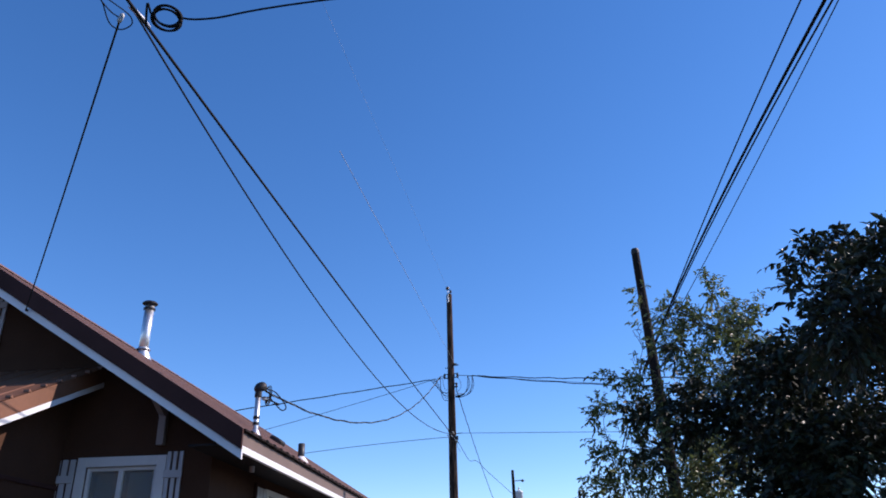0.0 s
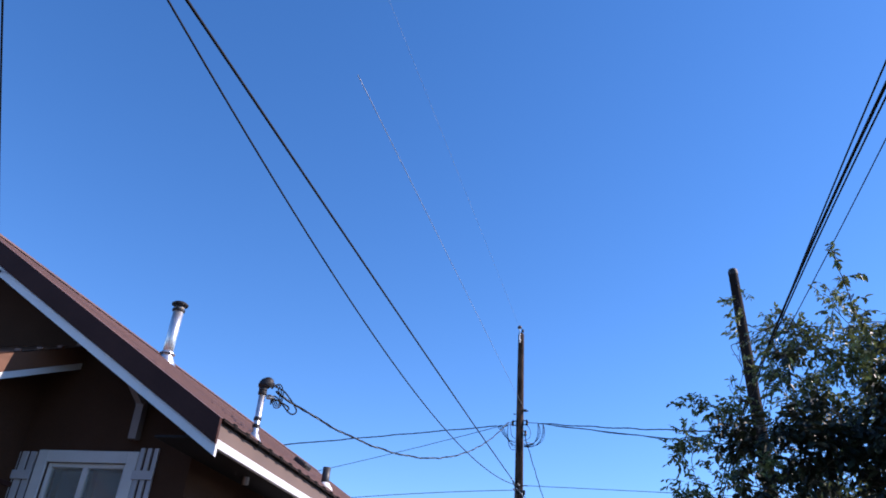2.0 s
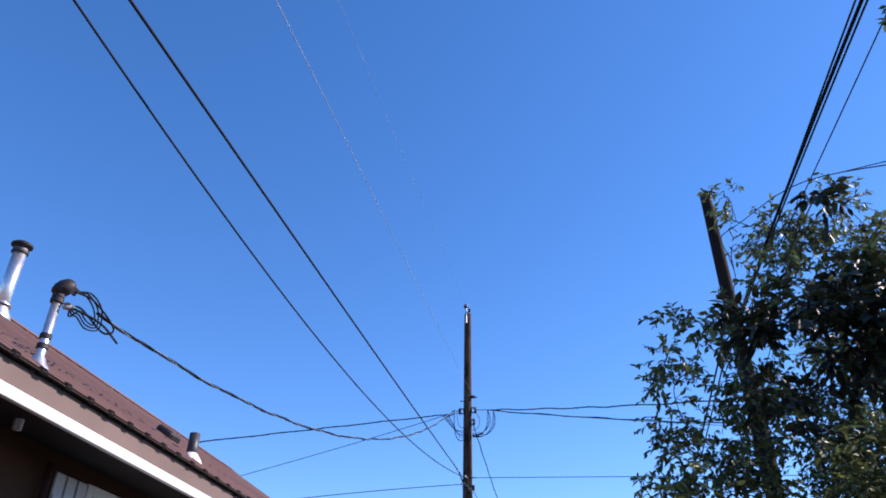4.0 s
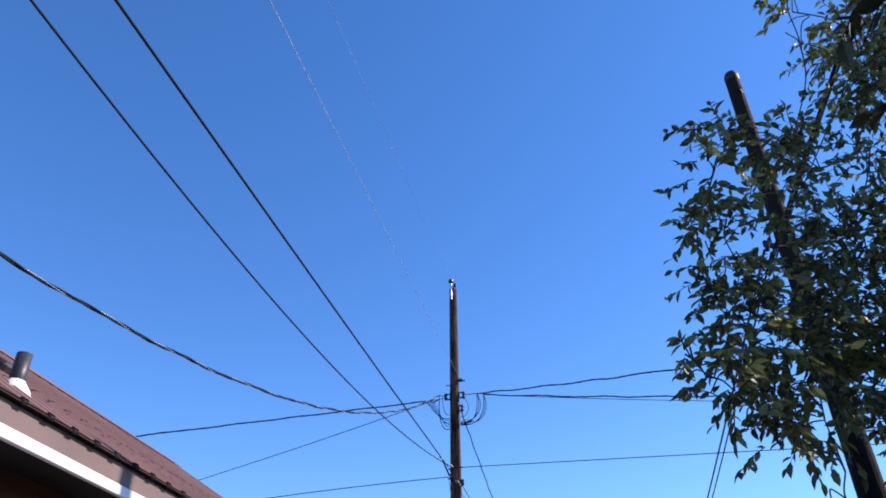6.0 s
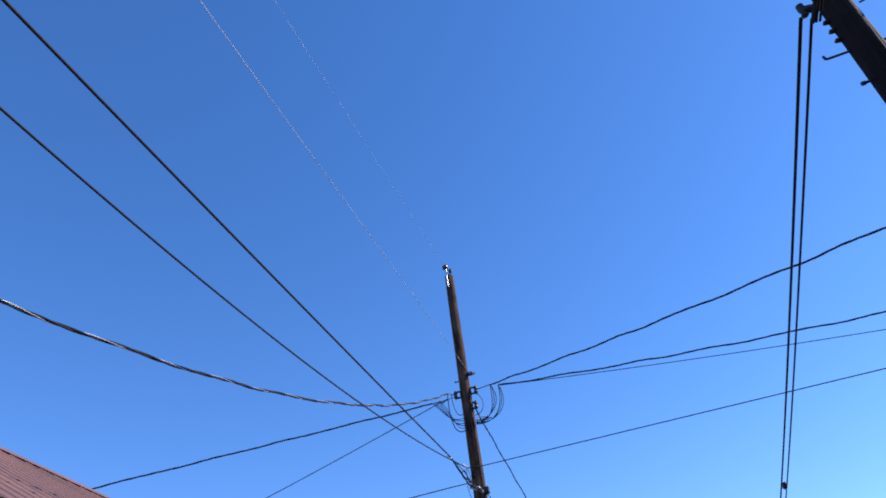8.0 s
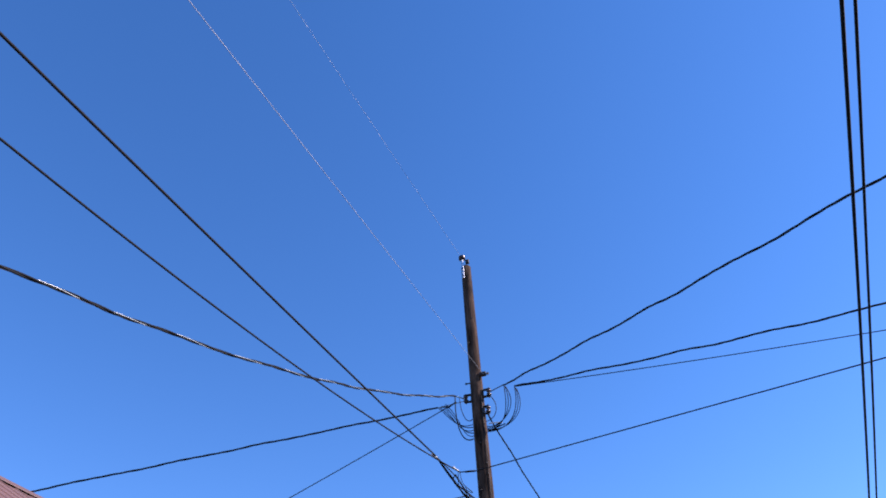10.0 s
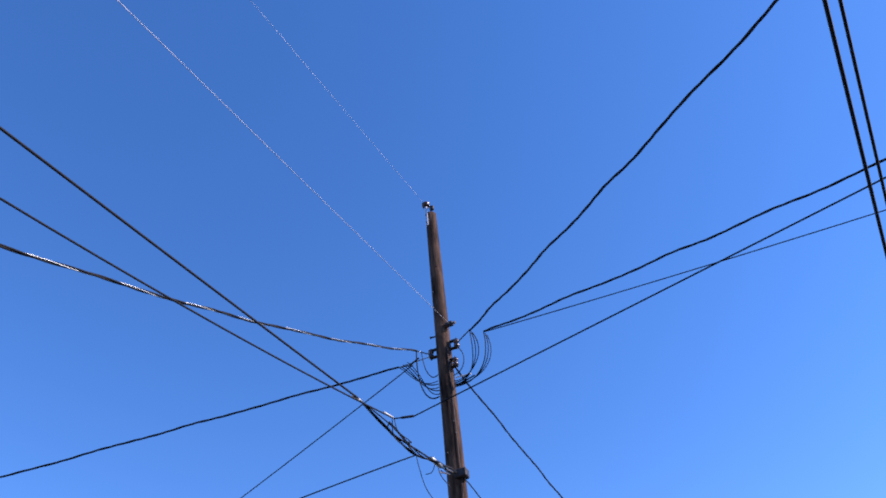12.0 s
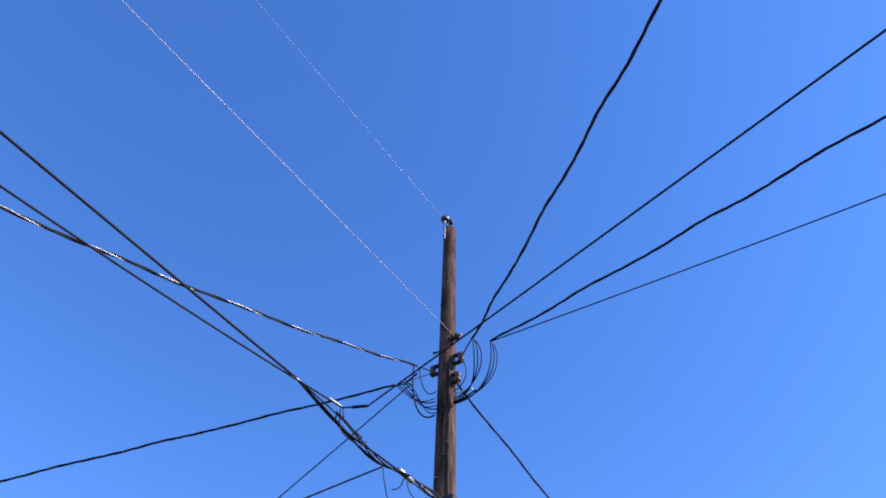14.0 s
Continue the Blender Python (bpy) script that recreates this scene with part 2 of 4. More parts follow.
def hang(a, b, sag, n=40):
    """Points of a slack line between two fixings."""
    a, b = Vector(a), Vector(b)
    return [a.lerp(b, k / n) - Vector((0, 0, 4 * sag * (k / n) * (1 - k / n))) for k in range(n + 1)]


def run(start, azimuth, slope, curve, length, n=50):
    """Points of a span that leaves start at an azimuth (degrees from +x), slope and upward curve."""
    s, c = math.sin(radians(azimuth)), math.cos(radians(azimuth))
    out = []
    for k in range(n + 1):
        u = length * k / n
        out.append(Vector(start) + Vector((u * c, u * s, slope * u + curve * u * u)))
    return out


def spline(ctrl, n=10):
    """A smooth curve through control points."""
    p = [Vector(c) for c in ctrl]
    p = [p[0] * 2 - p[1]] + p + [p[-1] * 2 - p[-2]]
    out = []
    for i in range(1, len(p) - 2):
        for k in range(n):
            t = k / n
            a, b, c, d = p[i - 1], p[i], p[i + 1], p[i + 2]
            out.append(0.5 * ((2 * b) + (c - a) * t + (2 * a - 5 * b + 4 * c - d) * t * t + (3 * b - a - 3 * c + d) * t ** 3))
    return out + [p[-2]]


def along(pts, step):
    """The same line with points at even steps."""
    out, rest = [pts[0]], 0.0
    for a, b in zip(pts, pts[1:]):
        length = (b - a).length
        d = step - rest
        while d <= length:
            out.append(a.lerp(b, d / length))
            d += step
        rest = length - (d - step)
    return out + [pts[-1]]


def twist(pts, radius, pitch, phase):
    """A strand that winds round a line."""
    pts = along(pts, 0.045)
    out, s, up = [], 0.0, None
    for i, p in enumerate(pts):
        d = (pts[min(i + 1, len(pts) - 1)] - pts[max(i - 1, 0)]).normalized()
        if up is None:
            up = d.orthogonal().normalized()
        up = (up - d * up.dot(d)).normalized()
        if i:
            s += (p - pts[i - 1]).length
        a = phase + 2 * math.pi * s / pitch + 0.5 * math.sin(s * 2.1)
        out.append(p + (up * math.cos(a) + d.cross(up) * math.sin(a)) * radius)
    return out


# ---------------------------------------------------------------- ground
bm = bmesh.new()
bmesh.ops.create_grid(bm, x_segments=60, y_segments=60, size=1500)
tagged(new("ground", mesh_of("ground", bm, GROUND)), "flat gravel and dry grass ground of the alley", "ground", kind="structure")

# ---------------------------------------------------------------- the brown house
HOUSE = thing("house", (-1.889, 6.523, 0), -4.53)
tagged(HOUSE, "brown single-storey gabled house with ribbed steel roof and white trim", "house")
EAVE_Z, RIDGE_V, RIDGE_Z, LENGTH = 3.01, 3.35, 5.134, 11.0      # local: y along the ridge, x = -v across
SLOPE = (RIDGE_Z - EAVE_Z) / RIDGE_V
WALL_V, U0, U1 = 0.50, 0.62, 10.38                              # wall faces
FAR_V = 2 * RIDGE_V - WALL_V


def roof_z(v):
    return EAVE_Z + SLOPE * (v if v <= RIDGE_V else 2 * RIDGE_V - v)


def wall_with_holes(axis, at, thick, a0, a1, z0, z1, holes):
    """A straight wall between a0 and a1, cut up round rectangular openings (a, b, z, z)."""
    bm = bmesh.new()
    xs = sorted({a0, a1, *(h[0] for h in holes), *(h[1] for h in holes)})
    for p, q in zip(xs, xs[1:]):
        zs = [z0]
        for h in sorted(holes, key=lambda h: h[2]):
            if h[0] <= p and q <= h[1]:
                zs += [h[2], h[3]]
        zs.append(z1)
        for lo, hi in zip(zs[::2], zs[1::2]):
            if axis == "x":
                box(bm, at, at + thick, p, q, lo, hi)
            else:
                box(bm, p, q, at, at + thick, lo, hi)
    bmesh.ops.remove_doubles(bm, verts=bm.verts, dist=0.0005)
    return bm


# right-hand wall, facing the alley
SIDE = [(2.38, 3.20, 1.45, 2.70), (4.95, 5.90, 2.32, 2.68), (8.25, 9.25, 1.45, 2.70)]
part("wall", wall_with_holes("x", -WALL_V - 0.14, 0.14, U0, U1, 0, 3.11, SIDE), WALL, HOUSE)
part("wall", wall_with_holes("x", -FAR_V, 0.14, U0, U1, 0, 3.11, []), WALL, HOUSE)
# gable walls
FRONT = [(-1.76, -1.045, 1.55, 2.81), (-3.62, -3.27, 4.11, 4.60)]


def gable(y, holes):
    bm = wall_with_holes("y", y, 0.14, -FAR_V + 0.14, -WALL_V - 0.14, 0, 3.07, [h for h in holes if h[3] < 3.07])
    wins = [h for h in holes if h[3] > 3.07]
    top = lambda v: roof_z(v) - 0.10
    cuts = sorted({WALL_V + 0.14, RIDGE_V, FAR_V - 0.14, *(-h[0] for h in wins), *(-h[1] for h in wins)})
    for a, b in zip(cuts, cuts[1:]):
        hole = next((h for h in wins if -h[1] <= a and b <= -h[0]), None)
        if hole:
            prism(bm, [(-a, 3.07), (-a, hole[2]), (-b, hole[2]), (-b, 3.07)], y, y + 0.14)
            prism(bm, [(-a, hole[3]), (-a, top(a)), (-b, top(b)), (-b, hole[3])], y, y + 0.14)
        else:
            prism(bm, [(-a, 3.07), (-a, top(a)), (-b, top(b)), (-b, 3.07)], y, y + 0.14)
    bmesh.ops.remove_doubles(bm, verts=bm.verts, dist=0.0005)
    return bm


part("wall", gable(U0, FRONT), WALL, HOUSE, "brown painted gable wall")
part("wall", gable(U1 - 0.14, []), WALL, HOUSE)
# inside: a floor slab and a ceiling keep the rooms dim
part("floor_slab", boxed(-FAR_V + 0.15, -WALL_V - 0.15, U0 + 0.15, U1 - 0.15, 0.02, 0.3), DARK_ROOM, HOUSE)
part("ceiling_panel", boxed(-FAR_V + 0.15, -WALL_V - 0.15, U0 + 0.15, U1 - 0.15, 2.95, 3.01), DARK_ROOM, HOUSE)


def sheet(v0, v1, u0, u1, thick, lift):
    """A sloping slab that follows one side of the roof."""
    bm = bmesh.new()
    n = Vector((SLOPE, 0, 1)).normalized() if v1 <= RIDGE_V + 1e-6 else Vector((-SLOPE, 0, 1)).normalized()
    c = []
    for v in (v0, v1):
        base = Vector((-v, 0, roof_z(v))) + n * lift
        c.append((base.x, base.z))
        c.append((base.x + n.x * thick, base.z + n.z * thick))
    prism(bm, [c[0], c[2], c[3], c[1]], u0, u1)
    return bm


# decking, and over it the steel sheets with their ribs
part("roof_deck", sheet(0.03, RIDGE_V - 0.01, 0.02, LENGTH - 0.02, 0.03, -0.055), SOFFIT, HOUSE, "underside boards, near-black for the eave shade")
part("roof_deck", sheet(RIDGE_V + 0.01, 2 * RIDGE_V - 0.03, 0.02, LENGTH - 0.02, 0.03, -0.055), SOFFIT, HOUSE, "underside boards, near-black for the eave shade")


def rib_profile(width, ribs):
    """(offset, height) pairs across one steel sheet."""
    out = []
    gap = width / ribs
    for k in range(ribs):
        s = k * gap
        out += [(s + 0.006, 0), (s + gap - 0.048, 0), (s + gap - 0.038, 0.009), (s + gap - 0.018, 0.009), (s + gap - 0.006, 0)]
    return out


def steel_sheet(side, u0, width, ribs):
    bm = bmesh.new()
    run_v = (-0.035, RIDGE_V - 0.012)
    n = Vector((SLOPE, 0, 1)).normalized()
    prof = rib_profile(width, ribs)
    grid = []
    for h0 in (0.0, -0.0025):
        for v in run_v:
            z = EAVE_Z + SLOPE * v
            row = []
            for s, h in prof:
                p = Vector((-v, u0 + s, z)) + n * (0.004 + h + h0)
                if side < 0:
                    p.x = -2 * RIDGE_V - p.x
                row.append(bm.verts.new(p))
            grid.append(row)
    top_a, top_b, bot_a, bot_b = grid
    for i in range(len(prof) - 1):
        bm.faces.new((top_a[i], top_a[i + 1], top_b[i + 1], top_b[i]))
        bm.faces.new((bot_a[i], bot_b[i], bot_b[i + 1], bot_a[i + 1]))
        bm.faces.new((top_a[i], bot_a[i], bot_a[i + 1], top_a[i + 1]))
        bm.faces.new((top_b[i], top_b[i + 1], bot_b[i + 1], bot_b[i]))
    return bm


roof = part("roof", sheet(RIDGE_V - 0.02, RIDGE_V, 0.0, LENGTH, 0.012, 0.0), ROOF, HOUSE, "brown ribbed steel roof")
SHEET_W = 0.914
count = int(LENGTH / SHEET_W) + 1
for side in (1, -1):
    for k in range(count):
        w = min(SHEET_W, LENGTH - k * SHEET_W)
        ribs = max(1, round(w / 0.2285))
        part("roof_sheet", steel_sheet(side, k * SHEET_W, w, ribs), ROOF, roof)
# folded ridge cap
bm = bmesh.new()
s = 0.16
prism(bm, [(-RIDGE_V + s, RIDGE_Z - SLOPE * s + 0.032), (-RIDGE_V, RIDGE_Z + 0.04), (-RIDGE_V - s, RIDGE_Z - SLOPE * s + 0.032),
           (-RIDGE_V - s, RIDGE_Z - SLOPE * s + 0.026), (-RIDGE_V, RIDGE_Z + 0.032), (-RIDGE_V + s, RIDGE_Z - SLOPE * s + 0.026)], -0.03, LENGTH + 0.03)
part("ridge_cap", bm, ROOF, roof)
# black blocks and strip paint the shade under the sheet edge and rib ends
for k in range(int(LENGTH / 0.2285)):
    y = (k + 1) * 0.2285 - 0.030
    part("rib_end_shade", boxed(0.018, 0.040, y - 0.030, y + 0.030, EAVE_Z - 0.034, EAVE_Z + 0.008, 0.006), EAVE_SHADE, roof)
part("eave_shade_strip", boxed(0.001, 0.034, 0.01, LENGTH - 0.01, EAVE_Z - 0.025, EAVE_Z - 0.004, 0.002), EAVE_SHADE, roof)

# eaves: taupe fascia, white drip trim, soffit near-black to carry the eave's shade
for side in (1, -1):
    mir = (lambda a, b: (a, b)) if side > 0 else (lambda a, b: (-2 * RIDGE_V - b, -2 * RIDGE_V - a))
    for a, b in ((0.0, 7.70), (7.71, LENGTH)):
        x0, x1 = mir(-0.025, 0.0)
        part("fascia_board", boxed(x0, x1, a, b, EAVE_Z - 0.148, EAVE_Z - 0.027), FASCIA, HOUSE, "taupe painted fascia board")
        x0, x1 = mir(-0.020, 0.016)
        part("eave_trim", boxed(x0, x1, a, b, EAVE_Z - 0.214, EAVE_Z - 0.151), WHITE, HOUSE, "white painted drip trim")
    x0, x1 = mir(-WALL_V, -0.027)
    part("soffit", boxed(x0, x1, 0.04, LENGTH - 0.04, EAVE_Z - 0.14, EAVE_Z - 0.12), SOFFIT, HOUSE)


def rake(y, name, mat, top, bottom, thick, proud, label):
    """A sloping board along both sides of a gable end."""
    for side in (1, -1):
        bm = bmesh.new()
        v0, v1 = -0.02, RIDGE_V
        pts = [(-v0, roof_z(v0) + top), (-v1, roof_z(v1) + top), (-v1, roof_z(v1) + bottom), (-v0, roof_z(v0) + bottom)]
        if side < 0:
            pts = [(-2 * RIDGE_V - x, z) for x, z in pts]
        prism(bm, pts, y - proud, y - proud + thick)
        part(name, bm, mat, HOUSE, label)


rake(0.0, "rake_board", TRIM_BROWN, 0.006, -0.180, 0.03, 0.03, "dark brown rake board")
rake(0.0, "rake_trim", WHITE, -0.183, -0.262, 0.03, 0.012, "white trim under the rake board")
rake(LENGTH, "rake_board", TRIM_BROWN, 0.006, -0.180, 0.03, 0.0, "dark brown rake board")
rake(LENGTH, "rake_trim", WHITE, -0.183, -0.262, 0.03, 0.0, "white trim under the rake board")

# knee brackets under the gable overhang
for v in (1.02, RIDGE_V, 2 * RIDGE_V - 1.02):
    bm = bmesh.new()
    z = roof_z(v if v < RIDGE_V else 2 * RIDGE_V - v) - 0.24
    tube(bm, [(-v, U0 - 0.04, z - 0.42), (-v, U0 - 0.05, z - 0.15), (-v, U0 - 0.07, z - 0.11), (-v, 0.12, z + 0.12)], 0.048, 4)
    part("knee_bracket", bm, BRACKET, HOUSE, "pale curved knee bracket")


def window(holder, x0, x1, z0, z1, facing, at, mull, surround, name="window"):
    """A framed window. facing 'y': in a gable wall (plane y = at, outside is -y); 'x': in the side wall (plane x = at, outside is +x)."""
    def b(a0, a1, d0, d1, h0, h1, bev=0.004):
        if facing == "y":
            return boxed(a0, a1, at + d0, at + d1, h0, h1, bev)
        return boxed(at - d1, at - d0, a0, a1, h0, h1, bev)
    win = part(name, b(x0 + 0.001, x1 - 0.001, 0.075, 0.10, z0 + 0.001, z0 + 0.03), WHITE, holder, "white framed window with dark panes")
    s = surround
    for a0, a1, h0, h1 in ((x0 - s, x0, z0 - s, z1 + s), (x1, x1 + s, z0 - s, z1 + s), (x0, x1, z1, z1 + s), (x0, x1, z0 - s, z0)):
        part("casing", b(a0, a1, -0.022, -0.001, h0, h1), WHITE, win)
    f = 0.035
    for a0, a1, h0, h1 in ((x0, x0 + f, z0, z1), (x1 - f, x1, z0, z1), (x0 + f, x1 - f, z1 - f, z1), (x0 + f, x1 - f, z0, z0 + f)):
        part("sash", b(a0, a1, 0.015, 0.06, h0, h1), WHITE, win)
    cuts = [x0 + f] + [c for m in mull for c in (m - 0.022, m + 0.022)] + [x1 - f]
    for m in mull:
        part("mullion", b(m - 0.022, m + 0.022, 0.012, 0.062, z0 + f, z1 - f), WHITE, win)
    for a0, a1 in zip(cuts[::2], cuts[1::2]):
        pane = part("pane", b(a0, a1, 0.034, 0.038, z0 + f, z1 - f, 0), GLASS, win)
        pane.visible_shadow = False
        part("curtain", b(a0 + 0.002, a1 - 0.002, 0.165, 0.17, z0 + f, z1 - f, 0), CURTAIN, win, "grey net curtain behind the pane")
    return win


def shutter(holder, a0, a1, z0, z1, facing, at, battens):
    """A board-and-batten shutter of three planks."""
    def b(p, q, d0, d1, h0, h1):
        if facing == "y":
            return boxed(p, q, at - d1, at - d0, h0, h1, 0.003)
        return boxed(at + d0, at + d1, p, q, h0, h1, 0.003)
    w = (a1 - a0 - 0.044) / 3
    sh = None
    for k in range(3):
        p = a0 + k * (w + 0.022)
        bm = b(p, p + w, 0.002, 0.020, z0, z1)
        if sh is None:
            sh = part("shutter", bm, SHUTTER, holder, "white board-and-batten shutter")
        else:
            part("plank", bm, SHUTTER, sh)
    for h in battens:
        part("batten", b(a0 - 0.012, a1 + 0.012, 0.021, 0.040, h - 0.035, h + 0.035), SHUTTER, sh)


# gable window with a shutter at each side, attic window above
window(HOUSE, -1.76, -1.045, 1.55, 2.81, "y", U0, [-1.415], 0.095)
shutter(HOUSE, -0.945, -0.785, 1.45, 2.935, "y", U0, (2.72, 2.09, 1.6))
shutter(HOUSE, -2.085, -1.875, 1.45, 2.89, "y", U0, (2.70, 2.09, 1.6))
attic = window(HOUSE, -3.62, -3.27, 4.11, 4.60, "y", U0, [], 0.075, "attic_window")
part("glazing_bar", boxed(-3.585, -3.305, U0 + 0.013, U0 + 0.061, 4.335, 4.38), WHITE, attic)
shutter(HOUSE, -3.18, -2.99, 4.06, 4.65, "y", U0, (4.57, 4.13))
shutter(HOUSE, -3.90, -3.71, 4.06, 4.65, "y", U0, (4.57, 4.13))
# side windows
window(HOUSE, 2.38, 3.20, 1.45, 2.70, "x", -WALL_V, [2.78], 0.07)
shutter(HOUSE, 1.95, 2.30, 1.38, 2.76, "x", -WALL_V, (2.58, 1.6))
shutter(HOUSE, 3.28, 3.66, 1.38, 2.76, "x", -WALL_V, (2.58, 1.6))
window(HOUSE, 4.95, 5.90, 2.32, 2.68, "x", -WALL_V, [5.42], 0.07)
shutter(HOUSE, 4.60, 4.87, 2.24, 2.74, "x", -WALL_V, (2.64, 2.34))
shutter(HOUSE, 5.98, 6.25, 2.24, 2.74, "x", -WALL_V, (2.64, 2.34))
window(HOUSE, 8.25, 9.25, 1.45, 2.70, "x", -WALL_V, [8.75], 0.07)
shutter(HOUSE, 7.86, 8.17, 1.38, 2.76, "x", -WALL_V, (2.58, 1.6))
shutter(HOUSE, 9.33, 9.64, 1.38, 2.76, "x", -WALL_V, (2.58, 1.6))
# conduit and meter box on the side wall
bm = tubed([(-WALL_V + 0.05, 1.82, 1.25), (-WALL_V + 0.05, 1.82, 2.78)], 0.025)
conduit = part("conduit", bm, TRIM_BROWN, HOUSE, "brown painted conduit down the wall", True)
part("strap", boxed(-WALL_V, -WALL_V + 0.08, 1.77, 1.87, 2.42, 2.46), TRIM_BROWN, conduit)
part("meter_box", boxed(-WALL_V, -WALL_V + 0.14, 1.70, 1.94, 1.76, 2.06, 0.01), TRIM_BROWN, HOUSE, "brown meter box on the wall")
bm = tubed([(-WALL_V + 0.04, 7.35, 0.3), (-WALL_V + 0.04, 7.35, 2.80)], 0.028)
part("downpipe", bm, TRIM_BROWN, HOUSE, "brown downpipe on the wall", True)

# closed porch in front of the gable, with a lean-to roof
PV0, PV1, PU = 2.03, 4.60, -1.30
part("porch_wall", boxed(-PV0 - 0.12, -PV0, PU, U0 - 0.002, 0, 2.62), WALL, HOUSE, "brown painted porch wall")
part("porch_wall", boxed(-PV1 + 0.12, -PV0 - 0.122, PU, PU + 0.12, 0, 2.72), WALL, HOUSE)
part("porch_wall", boxed(-PV1, -PV1 + 0.118, PU, U0 - 0.002, 0, 3.02), WALL, HOUSE)
bm = bmesh.new()
for y0, y1 in ((PU, U0 - 0.002),):
    c = [bm.verts.new(p) for x in (-PV0 - 0.12, -PV0) for p in ((x, y0, 2.62), (x, y1, 2.62), (x, y1, 3.50 + (y1 - 0.04) * 0.47), (x, y0, 3.50 + (y0 - 0.04) * 0.47))]
    for f in ((0, 1, 2, 3), (4, 7, 6, 5), (0, 4, 5, 1), (1, 5, 6, 2), (2, 6, 7, 3), (3, 7, 4, 0)):
        bm.faces.new([c[i] for i in f])
part("porch_wall", bm, WALL, HOUSE, "sloping top of the porch wall")
part("porch_rail", boxed(-PV0 + 0.001, -PV0 + 0.02, PU, U0 - 0.002, 2.60, 2.64), TRIM_BROWN, HOUSE)


def porch_z(u):
    return 3.55 + (u - 0.04) * 0.47


PR0, PR1, PE = 1.73, 5.0, -1.60
bm = bmesh.new()
prof = rib_profile(PR1 - PR0, 13)
rows = []
for h0 in (0.0, -0.004):
    for u in (U0 - 0.004, PE):
        rows.append([bm.verts.new((-PR0 - s, u, porch_z(u) + h + h0)) for s, h in prof])
for i in range(len(prof) - 1):
    bm.faces.new((rows[0][i], rows[0][i + 1], rows[1][i + 1], rows[1][i]))
    bm.faces.new((rows[2][i], rows[3][i], rows[3][i + 1], rows[2][i + 1]))
    bm.faces.new((rows[1][i], rows[1][i + 1], rows[3][i + 1], rows[3][i]))
    bm.faces.new((rows[0][i], rows[2][i], rows[2][i + 1], rows[0][i + 1]))
porch_roof = part("porch_roof", bm, PORCH_ROOF, HOUSE, "rust-brown ribbed porch roof")
for a, b, mat, nm in ((-0.008, -0.158, PORCH_ROOF, "porch_fascia"), (-0.160, -0.215, WHITE, "porch_trim")):
    bm = bmesh.new()
    lo = [bm.verts.new((x, u, porch_z(u) + z)) for x in (-PR0 - 0.03, -PR0) for u in (U0 - 0.004, PE) for z in (a, b)]
    for f in ((0, 1, 3, 2), (4, 6, 7, 5), (0, 4, 5, 1), (2, 3, 7, 6), (0, 2, 6, 4), (1, 5, 7, 3)):
        bm.faces.new([lo[i] for i in f])
    part(nm, bm, mat, porch_roof)
# ribs that turn down over the rake edge of the porch roof
for k in range(11):
    u = U0 - 0.08 - k * 0.215
    bm = boxed(-PR0 - 0.05, -PR0 + 0.006, u - 0.016, u + 0.016, porch_z(u) - 0.006, porch_z(u) + 0.022, 0.005)
    part("roof_rib", bm, PORCH_ROOF, porch_roof)


def on_roof(u, v, lift=0.0):
    return Vector((-v, u, roof_z(v) + lift))


# flue, pipe vent, low vent and service mast stand on the roof
H = HOUSE.matrix_world


def roof_thing(name, u, v, label, category):
    ob = new(name)
    ob.matrix_world = H @ Matrix.Translation(on_roof(u, v))
    return tagged(ob, label, category)


flue = roof_thing("flue_pipe", 4.0, 3.16, "galvanised steel flue pipe with rain cap on the roof", "flue")
part("pipe", lathe(bmesh.new(), [(0.072, -0.08), (0.072, 0.80)], sides=24), GALV, flue, smooth=True)
part("cap", lathe(bmesh.new(), [(0.074, 0.806), (0.082, 0.812), (0.082, 0.825), (0.115, 0.832), (0.118, 0.85), (0.09, 0.872), (0.03, 0.885)], sides=24), IRON, flue, "dark rain cap")
part("louvre", lathe(bmesh.new(), [(0.073, 0.735), (0.090, 0.742), (0.090, 0.768), (0.073, 0.775)], sides=24), IRON, flue)
part("flashing", lathe(bmesh.new(), [(0.15, -0.12), (0.13, -0.03), (0.085, 0.06), (0.074, 0.10)], sides=24), GALV, flue, smooth=True)
part("storm_collar", lathe(bmesh.new(), [(0.074, 0.105), (0.105, 0.085), (0.107, 0.09), (0.075, 0.125)], sides=24), GALV, flue, smooth=True)

vent = roof_thing("vent_pipe", 3.69, 0.49, "black plumbing vent pipe with white flashing on the roof", "vent pipe")
part("pipe", lathe(bmesh.new(), [(0.046, -0.06), (0.046, 0.215), (0.038, 0.215), (0.038, 0.10)], sides=20), RUBBER, vent, smooth=True)
part("flashing", lathe(bmesh.new(), [(0.11, -0.07), (0.092, -0.02), (0.066, 0.015), (0.053, 0.035), (0.049, 0.04)], sides=20), LEAD, vent, "white crumpled flashing", True)

low = roof_thing("roof_vent", 4.10, 0.98, "low dark roof vent hood on the steel roof", "roof vent")
lm = Matrix.Rotation(math.atan(SLOPE), 4, "Y")
part("hood", box(bmesh.new(), -0.11, 0.09, -0.10, 0.10, -0.02, 0.075, 0.02, lm), IRON, low)
part("flange", box(bmesh.new(), -0.17, 0.16, -0.16, 0.16, -0.004, 0.012, 0.003, lm), ROOF, low)

